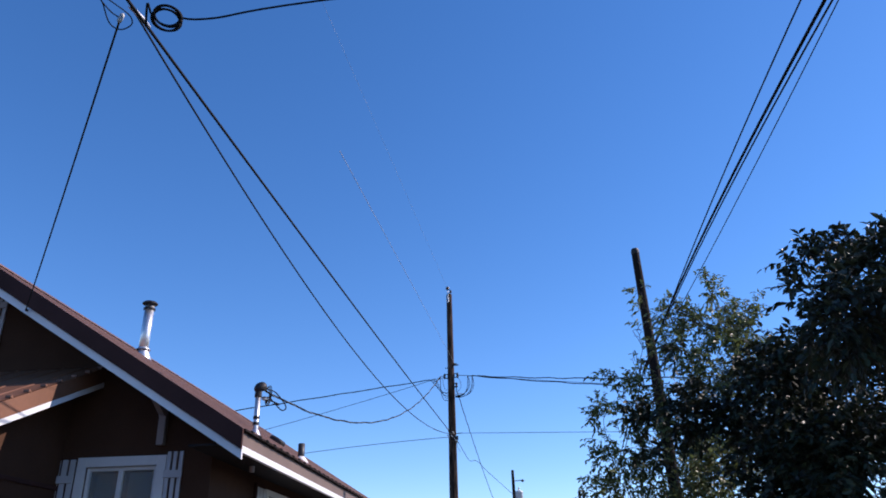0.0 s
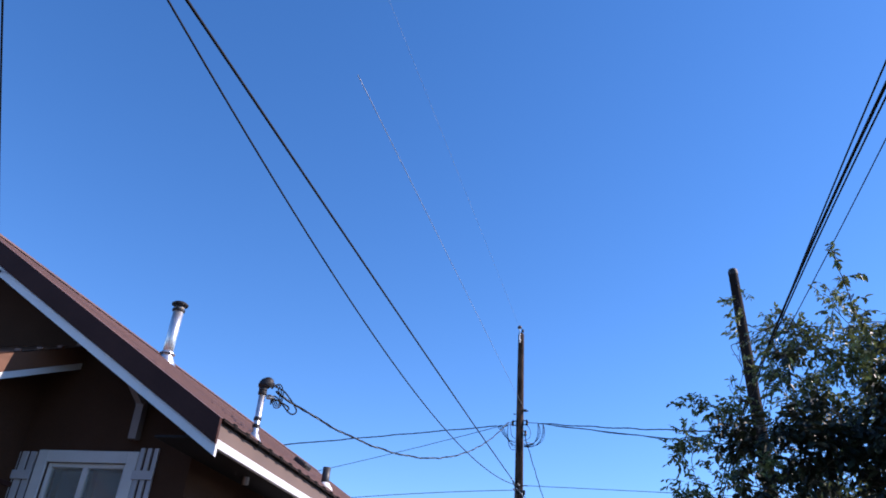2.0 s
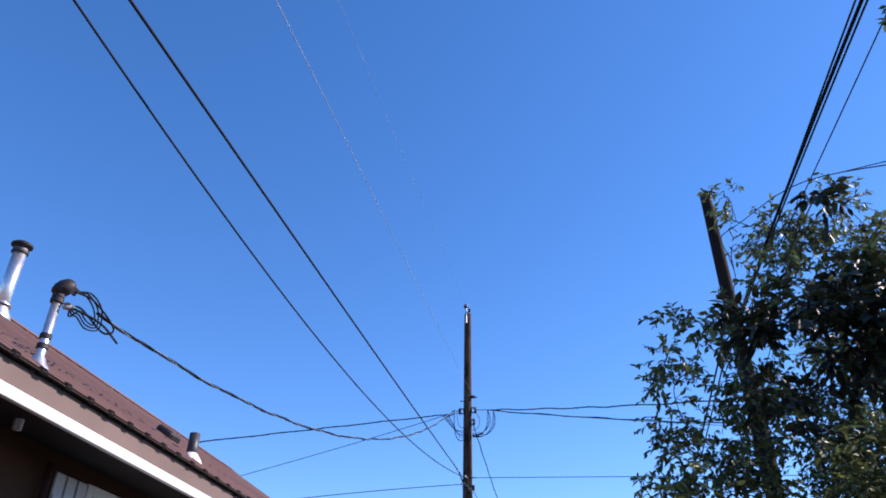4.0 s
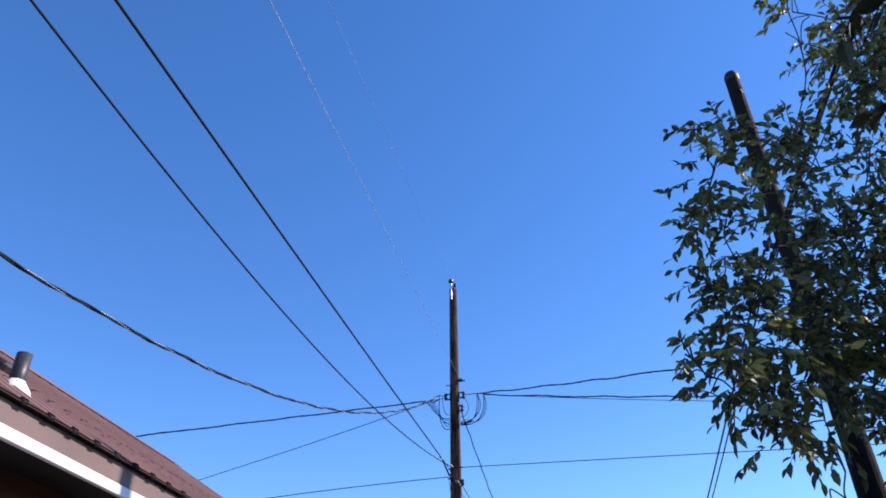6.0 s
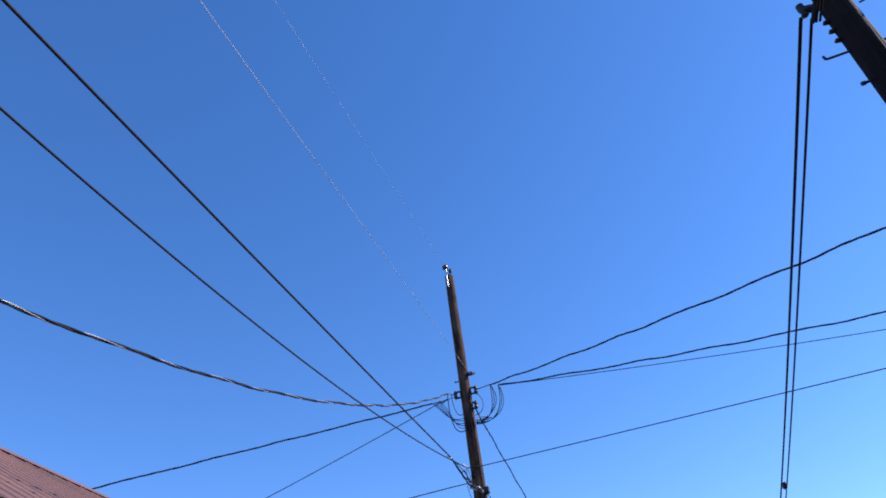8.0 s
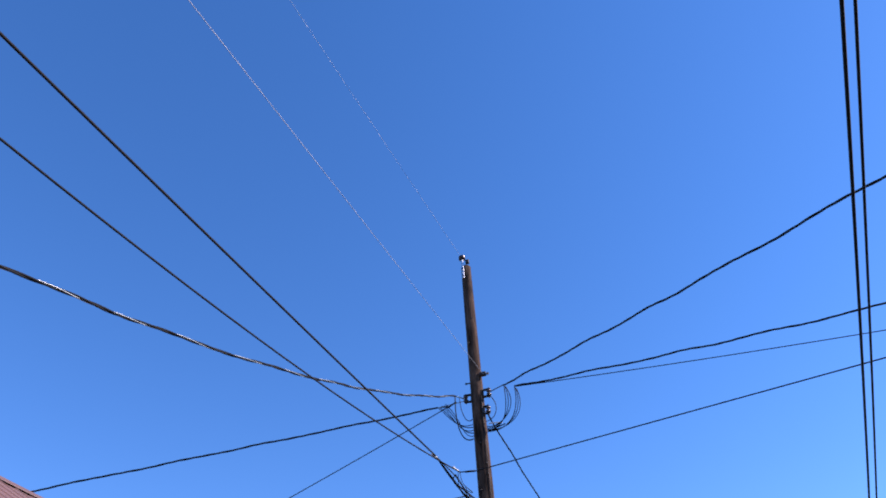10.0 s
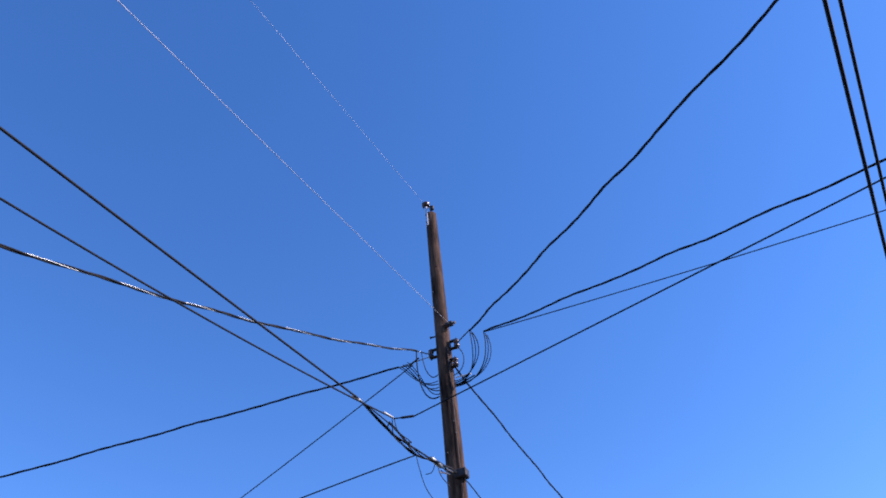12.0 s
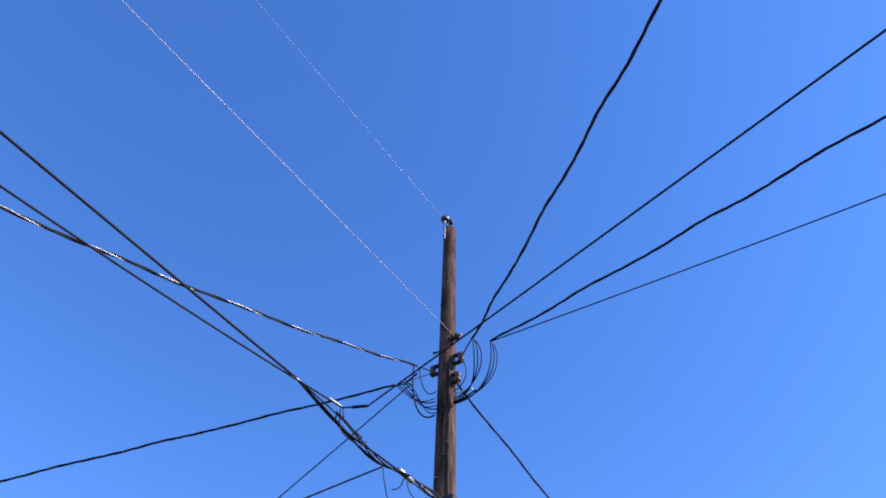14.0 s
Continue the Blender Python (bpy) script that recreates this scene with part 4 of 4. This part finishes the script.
part("loop", tubed(spline([S0, S0 - ca * 0.05 + cb * 0.02, S0 - ca * 0.11 + cb * 0.07, S0 - ca * 0.09 + cb * 0.085, S0 + cb * 0.05, S0 + ca * 0.05 + cb * 0.02, S0 + ca * 0.06 - cb * 0.02, S0 + ca * 0.01 - cb * 0.06,
                           S0 - ca * 0.05 - cb * 0.04, S0 - ca * 0.10 + cb * 0.06], 7), 0.004, 6), CABLE_GREY, coil)
splice("cable_clamp", S0 - Vector((0.005, 0, 0.03)), S0 + Vector((0.01, 0.0, 0.03)), 0.013, TAPE, "pale wedge clamp at the drop cable's end")
part("house_hook", tubed([H.inverted() @ rake_fix, H.inverted() @ rake_fix + Vector((0, 0.04, 0.0)), H.inverted() @ rake_fix + Vector((0, 0.06, -0.04))], 0.012, 6), IRON, HOUSE)
# slack loops at the weatherhead
part("slack", tubed(spline([MAST_TOP, MAST_TOP + Vector((0.08, 0.10, -0.02)), MAST_TOP + Vector((0.17, 0.24, -0.14)), MAST_TOP + Vector((0.13, 0.20, -0.19)), MAST_TOP + Vector((0.02, 0.08, -0.08)), MAST_TIE], 8), 0.007, 6), CABLE, coil)
JOINT = Vector((-2.16, 8.70, 3.73))
for k in range(3):
    off = Vector((0.008 * k, 0.012 * k, 0.016 * k))
    end = MAST_TOP.lerp(JOINT, 0.46 + 0.05 * k)
    part("slack", tubed(spline([MAST_TOP, MAST_TOP.lerp(end, 0.35) + Vector((0, 0, 0.045)) + off, MAST_TOP.lerp(end, 0.8) + Vector((0, 0, 0.03)) + off, end + Vector((0, 0, -0.05)), MAST_TOP.lerp(end, 0.7) + Vector((0, 0, -0.085)) - off,
                               MAST_TOP.lerp(end, 0.35) + Vector((0, 0, -0.075)) - off, MAST_TIE + Vector((0.02, 0.02, -0.03)) - off, MAST_TIE], 7), 0.0055, 6), CABLE, coil)
part("slack", tubed(spline([MAST_TIE, MAST_TIE + Vector((0.10, 0.2, -0.02)), (-2.16, 8.70, 3.73)], 8), 0.008, 6), CABLE, coil)


# ---------------------------------------------------------------- trees
def leaves_mesh(name, blobs, mat, size, density, seed, gaps=-0.15, cap=15000):
    """Foliage: drooping sprays of pointed leaves set along twigs, gathered in lobes."""
    r = np.random.RandomState(seed)
    base = np.array([(0, 0, 0), (-0.30, 0.34, 0.05), (0, 0.36, -0.03), (0.30, 0.34, 0.05), (-0.25, 0.66, 0.03), (0, 0.68, -0.05), (0.25, 0.66, 0.03), (0, 1, -0.10)], float)
    base[:, 0] *= 0.74
    faces = [(0, 1, 2), (0, 2, 3), (1, 4, 2), (2, 4, 5), (2, 5, 3), (3, 5, 6), (4, 7, 5), (5, 7, 6)]
    all_v, twig_lines = [], []
    for (c, rad, k) in blobs:
        c, rad = np.array(c, float), np.array(rad, float)
        n_leaf = min(cap, int(4.19 * rad.prod() * density * k))
        n_twig = max(3, n_leaf // 9)
        d = r.normal(size=(n_twig, 3))
        d /= np.linalg.norm(d, axis=1)[:, None]
        start = c + d * rad * (0.15 + 0.70 * r.rand(n_twig, 1) ** 0.6)
        lump = np.array([noise.noise(Vector(s * 2.6 + seed)) for s in start])
        keep = lump > gaps
        d, start = d[keep], start[keep]
        grow = d * 0.8 + r.normal(size=d.shape) * 0.5 + np.array([0, 0, 0.25])
        grow /= np.linalg.norm(grow, axis=1)[:, None]
        length = (0.055 + 0.45 * min(0.35, rad.mean())) * (0.7 + 0.8 * r.rand(len(d)))
        for i in range(len(d)):
            g, s, ln = grow[i], start[i], length[i]
            pts = [s + g * ln * f - np.array([0, 0, 0.28 * ln * f * f]) for f in (0, 0.5, 1.0)]
            twig_lines.append(pts)
            for j in range(9):
                f = (j + 0.6) / 9
                p = s + g * ln * f - np.array([0, 0, 0.28 * ln * f * f])
                side = np.cross(g, (0, 0, 1)) * (1 if j % 2 else -1)
                y = g * 0.6 + side * 0.75 + np.array([0, 0, -0.5]) + r.normal(size=3) * 0.38
                y /= np.linalg.norm(y)
                up = np.array([0, 0, 1.0]) + r.normal(size=3) * 0.55
                x = np.cross(y, up)
                x /= np.linalg.norm(x) + 1e-9
                z = np.cross(x, y)
                q = size * (0.65 + 0.6 * r.rand())
                all_v.append((base[:, :1] * x + base[:, 1:2] * y + base[:, 2:] * z) * q + p)
    n = len(all_v)
    verts = np.concatenate(all_v)
    tri = (np.array(faces)[None] + (np.arange(n) * 8)[:, None, None]).reshape(-1, 3)
    me = bpy.data.meshes.new(name)
    me.from_pydata(verts.tolist(), [], tri.tolist())
    me.materials.append(mat)
    return me, twig_lines


def thin_sticks(lines, radius):
    """Three-sided twigs in one mesh."""
    v, f = [], []
    for pts in lines:
        b = len(v)
        for i, p in enumerate(pts):
            rr = radius * (1 - 0.35 * i)
            for a in range(3):
                v.append((p[0] + rr * math.cos(a * 2.1), p[1] + rr * math.sin(a * 2.1), p[2] + 0.3 * rr * math.sin(a * 4)))
        for i in range(len(pts) - 1):
            for a in range(3):
                f.append((b + 3 * i + a, b + 3 * i + (a + 1) % 3, b + 3 * i + 3 + (a + 1) % 3, b + 3 * i + 3 + a))
    me = bpy.data.meshes.new("twig_growth")
    me.from_pydata(v, [], f)
    me.materials.append(BARK)
    return me


def tree(label, foot, fork, blobs, mat, size, density, seed, trunk_r, category="tree", gaps=-0.15):
    top = thing("tree", foot)
    tagged(top, label, category)
    inv = Matrix.Translation(-Vector(foot))
    rng = random.Random(seed)
    foot, fork = Vector(foot), Vector(fork)
    o = foot
    trunk = [foot - o + Vector((0, 0, -0.2)), (foot.lerp(fork, 0.4) - o) + Vector((0.06, -0.04, 0)), (foot.lerp(fork, 0.75) - o) + Vector((-0.04, 0.05, 0)), fork - o]
    tp = spline(trunk, 8)
    part("trunk", tubed(tp, [trunk_r * (1.25 - 0.65 * i / (len(tp) - 1)) for i in range(len(tp))], 12), BARK, top, smooth=True)
    order = sorted(blobs, key=lambda b: (Vector(b[0]) - fork).length)
    grown = [(fork, trunk_r * 0.55)]
    for c, rad, k in order:
        c = Vector(c)
        start, r0 = min(grown, key=lambda g: (g[0] - c).length + (0.0 if g[0] is not fork else 0.4))
        r0 = min(r0 * 0.75, 0.012 + 0.10 * rad[0])
        r1 = max(0.004, r0 * 0.45)
        gap = (c - start).length
        mid = start.lerp(c, 0.5) + Vector((rng.uniform(-0.12, 0.12), rng.uniform(-0.12, 0.12), rng.uniform(-0.02, 0.14))) * gap
        pts = spline([start - o, mid - o, c - o], 6)
        part("limb", tubed(pts, [r0 + (r1 - r0) * i / (len(pts) - 1) for i in range(len(pts))], 8), BARK, top, smooth=True)
        grown.append((c, r1))
        for s in range(4 if rad[0] > 0.3 else 2):
            d = Vector((rng.uniform(-1, 1) * rad[0], rng.uniform(-1, 1) * rad[1], rng.uniform(-0.5, 1) * rad[2])) * 0.9
            b = pts[int(rng.uniform(0.6, 1.0) * (len(pts) - 1))]
            bp = spline([b, b.lerp(c + d - o, 0.5) + Vector((rng.uniform(-0.03, 0.03), rng.uniform(-0.03, 0.03), 0.04)), c + d - o], 4)
            part("branch", tubed(bp, [max(0.003, r1 * (0.8 - 0.5 * i / (len(bp) - 1))) for i in range(len(bp))], 6), BARK, top, smooth=True)
    me, lines = leaves_mesh("crown", [((Vector(c) - o)[:], rad, k) for c, rad, k in blobs], mat, size, density, seed, gaps)
    crown = new("crown", me)
    crown.parent = top
    tagged(crown, "many pointed green leaves", kind="stuff")
    twigs = new("twig_growth", thin_sticks(lines, 0.004))
    twigs.parent = top
    tagged(twigs, kind="stuff")
    return top


POLE_TREE = [((1.96, 9.10, 4.08), (0.14, 0.14, 0.08), 1.2), ((1.82, 8.95, 3.70), (0.15, 0.15, 0.10), 1.3), ((1.95, 9.30, 3.66), (0.21, 0.20, 0.12), 1.2), ((1.91, 9.20, 3.36), (0.21, 0.20, 0.16), 1.2),
             ((1.83, 9.10, 3.09), (0.20, 0.20, 0.13), 1.2), ((1.78, 8.98, 2.85), (0.17, 0.17, 0.12), 1.2), ((1.84, 9.00, 2.66), (0.12, 0.12, 0.09), 1.3), ((2.00, 9.25, 2.59), (0.10, 0.10, 0.08), 1.4),
             ((2.19, 9.20, 4.05), (0.15, 0.15, 0.14), 1.3), ((2.50, 9.35, 3.98), (0.18, 0.18, 0.14), 1.0), ((2.25, 9.40, 3.51), (0.26, 0.25, 0.27), 1.2), ((2.05, 9.20, 2.99), (0.23, 0.22, 0.20), 1.5), ((2.54, 9.40, 3.59), (0.27, 0.25, 0.24), 1.15),
             ((2.36, 9.30, 3.11), (0.24, 0.22, 0.22), 1.1), ((2.12, 9.20, 2.80), (0.19, 0.18, 0.14), 1.2), ((2.45, 9.30, 2.77), (0.20, 0.20, 0.20), 1.5), ((2.92, 9.40, 4.58), (0.24, 0.20, 0.30), 1.0),
             ((2.75, 9.30, 4.06), (0.17, 0.16, 0.16), 0.9), ((2.60, 9.25, 5.05), (0.17, 0.16, 0.14), 0.9), ((3.10, 9.50, 5.05), (0.32, 0.25, 0.24), 1.0), ((3.65, 9.50, 5.40), (0.20, 0.20, 0.28), 0.7),
             ((2.95, 9.50, 3.30), (0.40, 0.30, 0.40), 0.75), ((3.50, 9.70, 4.20), (0.50, 0.40, 0.45), 0.8), ((3.60, 9.60, 3.20), (0.50, 0.40, 0.50), 0.9), ((4.40, 10.0, 4.20), (0.70, 0.60, 0.70), 0.35),
             ((4.80, 10.2, 3.20), (0.80, 0.70, 0.70), 0.35), ((2.55, 9.20, 5.28), (0.14, 0.14, 0.10), 1.0), ((2.48, 9.45, 4.30), (0.16, 0.16, 0.18), 0.8), ((2.62, 9.30, 2.45), (0.24, 0.22, 0.22), 1.4), ((2.40, 8.35, 2.45), (0.22, 0.22, 0.26), 1.0), ((2.95, 8.40, 2.70), (0.40, 0.35, 0.40), 1.3),
             # shoots reaching out low on the alley side, and the sunlit growth, in the paler leaf, above the shaded
             # tree
             ((1.50, 8.85, 2.76), (0.07, 0.08, 0.06), 2.0), ((1.57, 8.88, 2.68), (0.08, 0.09, 0.06), 1.8), ((1.66, 8.88, 2.62), (0.10, 0.10, 0.08), 1.6), ((1.68, 8.90, 2.80), (0.11, 0.11, 0.08), 1.3), ((1.76, 9.06, 2.70), (0.11, 0.11, 0.08), 1.3), ((1.80, 9.08, 2.55), (0.09, 0.09, 0.08), 1.3),
             ((1.78, 9.22, 3.62), (0.12, 0.12, 0.10), 1.0), ((2.10, 9.22, 4.12), (0.09, 0.09, 0.06), 1.2), ((2.40, 8.95, 4.52), (0.10, 0.10, 0.10), 1.2), ((2.30, 8.45, 4.48), (0.16, 0.15, 0.12), 1.1),
             ((1.82, 9.00, 2.50), (0.12, 0.12, 0.09), 1.6), ((2.09, 9.20, 2.61), (0.16, 0.16, 0.10), 1.6), ((2.02, 9.00, 2.35), (0.13, 0.13, 0.10), 1.4), ((2.43, 9.30, 2.59), (0.14, 0.14, 0.12), 1.3), ((2.67, 9.40, 2.68), (0.18, 0.18, 0.10), 1.2),
             ((2.53, 9.20, 2.32), (0.20, 0.20, 0.13), 2.2), ((2.76, 9.20, 2.35), (0.22, 0.22, 0.16), 2.2), ((2.96, 9.40, 2.81), (0.22, 0.22, 0.16), 1.4), ((2.01, 9.00, 2.20), (0.12, 0.12, 0.08), 1.6), ((3.10, 9.50, 3.20), (0.24, 0.24, 0.20), 1.1),
             ((2.75, 9.30, 1.95), (0.34, 0.30, 0.32), 1.0), ((3.40, 9.60, 1.95), (0.50, 0.40, 0.45), 0.9), ((4.30, 10.0, 2.00), (0.60, 0.50, 0.60), 0.6),
             ((3.37, 9.40, 4.83), (0.19, 0.19, 0.16), 1.6), ((3.65, 9.50, 4.74), (0.25, 0.25, 0.20), 1.6), ((3.96, 9.60, 5.05), (0.23, 0.23, 0.18), 1.6), ((4.15, 9.70, 4.80), (0.27, 0.27, 0.22), 1.6), ((4.36, 9.80, 5.27), (0.15, 0.15, 0.14), 1.1),
             ((3.71, 9.50, 4.43), (0.30, 0.30, 0.22), 1.5), ((3.25, 9.30, 4.35), (0.22, 0.22, 0.18), 1.0), ((2.47, 6.46, 4.33), (0.070, 0.070, 0.040), 5.0), ((2.50, 6.48, 4.17), (0.045, 0.045, 0.060), 4.0), ((2.54, 6.52, 4.02), (0.050, 0.050, 0.070), 4.0), ((2.60, 6.60, 3.88), (0.080, 0.080, 0.070), 3.0),
             ((2.78, 6.80, 3.82), (0.120, 0.120, 0.090), 2.0), ((2.91, 6.60, 4.01), (0.060, 0.060, 0.050), 3.5), ((2.83, 6.65, 3.90), (0.060, 0.060, 0.060), 3.0), ((2.85, 9.20, 4.79), (0.16, 0.16, 0.12), 1.1), ((3.16, 9.30, 4.94), (0.15, 0.15, 0.14), 1.1)]
tree("leafy green tree growing round the wooden pole", (5.2, 10.7, 0), (4.7, 10.3, 2.5), POLE_TREE, LEAF, 0.060, 9500, 11, 0.11, gaps=-0.20)
NEAR_TREE = [((1.87, 7.55, 3.31), (0.15, 0.15, 0.13), 1.8), ((2.06, 7.50, 3.28), (0.20, 0.20, 0.15), 1.8), ((2.30, 7.50, 3.17), (0.22, 0.20, 0.18), 1.7), ((1.97, 7.70, 2.97), (0.13, 0.12, 0.10), 1.5),
             ((2.15, 7.60, 2.84), (0.18, 0.18, 0.15), 1.5), ((2.27, 7.20, 3.87), (0.11, 0.11, 0.13), 1.5), ((2.55, 7.55, 3.30), (0.32, 0.32, 0.28), 1.8), ((3.02, 6.60, 3.44), (0.36, 0.50, 0.34), 1.6),
             ((2.72, 4.70, 3.33), (0.36, 0.36, 0.42), 1.3), ((3.04, 5.72, 4.20), (0.18, 0.18, 0.16), 1.8), ((3.02, 5.70, 3.85), (0.22, 0.24, 0.24), 1.6), ((3.32, 5.75, 4.24), (0.21, 0.22, 0.17), 1.5), ((3.62, 5.90, 4.22), (0.30, 0.30, 0.26), 1.1), ((3.45, 5.80, 3.85), (0.36, 0.34, 0.32), 1.2),
             ((3.50, 4.95, 3.60), (0.60, 0.55, 0.58), 1.1), ((4.40, 5.40, 3.70), (0.80, 0.80, 0.60), 0.6), ((3.50, 7.20, 3.20), (0.85, 0.85, 0.65), 1.0),
             ((3.20, 6.40, 2.50), (0.80, 1.00, 0.60), 1.1), ((3.30, 7.10, 1.75), (0.75, 0.80, 0.55), 1.3), ((4.40, 6.80, 1.80), (0.90, 0.90, 0.65), 0.9), ((3.60, 5.90, 1.60), (0.70, 0.80, 0.60), 0.9), ((5.00, 7.20, 3.20), (1.30, 1.30, 1.30), 0.4)]
tree("dense green tree beside the alley, leaves darkened for its shaded side", (4.4, 6.6, 0), (4.2, 6.5, 2.0), NEAR_TREE, LEAF_SHADED, 0.080, 7000, 23, 0.13, gaps=-0.10)


# ---------------------------------------------------------------- far end of the alley
def far_pole(x, y, h, lean, label, extras=""):
    p = thing("utility_pole", (x, y, 0))
    tagged(p, label, "utility pole", group="far utility poles")
    part("pole_shaft", pole_mesh(h, 0.10, 0.17, x, (lean, 0)), POLE_DIM, p, smooth=True)
    if extras == "transformer":
        tank = part("transformer", lathe(bmesh.new(), [(0.25, 0), (0.27, 0.03), (0.27, 0.95), (0.29, 0.97), (0.29, 1.03), (0.2, 1.1), (0.05, 1.12)], (0.33 + lean * 0.6, -0.05, h * 0.735), 18), TANK, p, "pale grey pole transformer", True)
        part("bushing", lathe(bmesh.new(), [(0.05, 0), (0.07, 0.06), (0.04, 0.12), (0.06, 0.18), (0.03, 0.25)], (0.33 + lean * 0.6, -0.05, h * 0.735 + 1.1), 10), PORCELAIN, tank)
    if extras in ("transformer", "arm"):
        part("lamp_arm", tubed([(lean * 0.9, 0, h - 0.75), (0.45, 0, h - 0.68), (0.55, 0, h - 0.70)], 0.03, 6), IRON, p)
        part("lamp_head", lathe(bmesh.new(), [(0.05, 0.1), (0.12, 0.02), (0.12, -0.03), (0.05, -0.08)], (0.58, 0, h - 0.72), 10), IRON, p)
    return p


far_pole(4.35, 55, 9.45, -0.1, "far wooden pole with a pale transformer", "transformer")
far_pole(5.60, 58, 6.9, 0.05, "short far wooden pole with a lamp", "arm")
far_pole(9.0, 55, 7.95, -0.1, "far dark wooden pole")
far_pole(9.4, 55.6, 8.05, -0.12, "far dark wooden pole")
far_pole(9.3, 75, 6.8, 0.0, "distant thin wooden pole")
cable("overhead_cable", "thin cable between the far poles", hang((4.35, 55, 6.7), (9.0, 55, 7.7), 0.35), 0.02)
cable("overhead_cable", "thin cable from the far pole down to the garage", hang((4.35, 55, 6.7), (-0.3, 52, 4.1), 0.5), 0.02)


def small_building(name, label, x0, x1, y0, y1, wall_h, ridge_h, wall_mat, bay_spans, roof_mat=GREY_ROOF):
    """A low building with its ridge across the alley."""
    b = thing(name, ((x0 + x1) / 2, y0, 0))
    tagged(b, label, "garage" if bay_spans else "house")
    w, d = (x1 - x0) / 2, y1 - y0
    part("wall", boxed(-w, w, 0.3, d - 0.3, 0, wall_h, 0), wall_mat, b)
    bm = bmesh.new()
    for a, z in ((-0.1, wall_h - 0.1),):
        v = [bm.verts.new(p) for p in ((-w - 0.3, a, z), (w + 0.3, a, z), (w + 0.3, d / 2, ridge_h), (-w - 0.3, d / 2, ridge_h), (-w - 0.3, d - a, z), (w + 0.3, d - a, z))]
        for f in ((0, 1, 2, 3), (3, 2, 5, 4), (0, 3, 4), (1, 5, 2), (0, 4, 5, 1)):
            bm.faces.new([v[i] for i in f])
    part("roof", bm, roof_mat, b)
    part("fascia_board", boxed(-w - 0.3, w + 0.3, -0.14, -0.11, wall_h - 0.22, wall_h - 0.06), WHITE, b)
    # dark panels on the solid wall stand for the shade inside open bays
    for a0, a1 in bay_spans:
        part("bay_shade_panel", boxed(a0, a1, 0.26, 0.297, 0, wall_h - 0.45), BAY_SHADE, b, "dark panel standing for the shade in an open garage bay")
    return b


small_building("garage", "low pale garage with grey roof and dark bays", -0.9, 4.6, 50, 57, 3.45, 4.65, PALE_WALL, ((-1.6, 0.1), (0.3, 1.9)))
small_building("neighbour_house", "low dark house at the alley's far end", 10.2, 17.5, 48, 56, 2.7, 4.2, TRIM_BROWN, (), DARK_ROOF)


def bush(label, x, y, w, h, seed, density=55):
    blobs = [((x + math.sin(k * 2.4) * w * 0.5, y + math.cos(k * 1.7) * w * 0.4, h * (0.35 + 0.14 * (k % 4))), (w * 0.45, w * 0.4, h * 0.28), 1.0) for k in range(6)]
    tree(label, (x, y, 0), (x, y, h * 0.35), blobs, LEAF_FAR, 0.26, density, seed, 0.12, "tree")


bush("distant broad green tree behind the garage", 3.2, 66, 4.5, 6.0, 31)
bush("distant green tree beside the alley", 7.0, 62, 3.6, 4.6, 32)
bush("distant green bush beside the house", -3.4, 56, 3.4, 4.2, 33)
bush("distant tree beside the far poles", 10.5, 64, 4.0, 5.6, 34)

# added, never in view: a house-shaped block behind that shades the gable from the low sky
small_building("neighbour_house", "unseen house-shaped block added to shade the gable", -15.0, -3.4, -15.5, -4.8, 3.4, 5.8, TRIM_BROWN, (), DARK_ROOF)
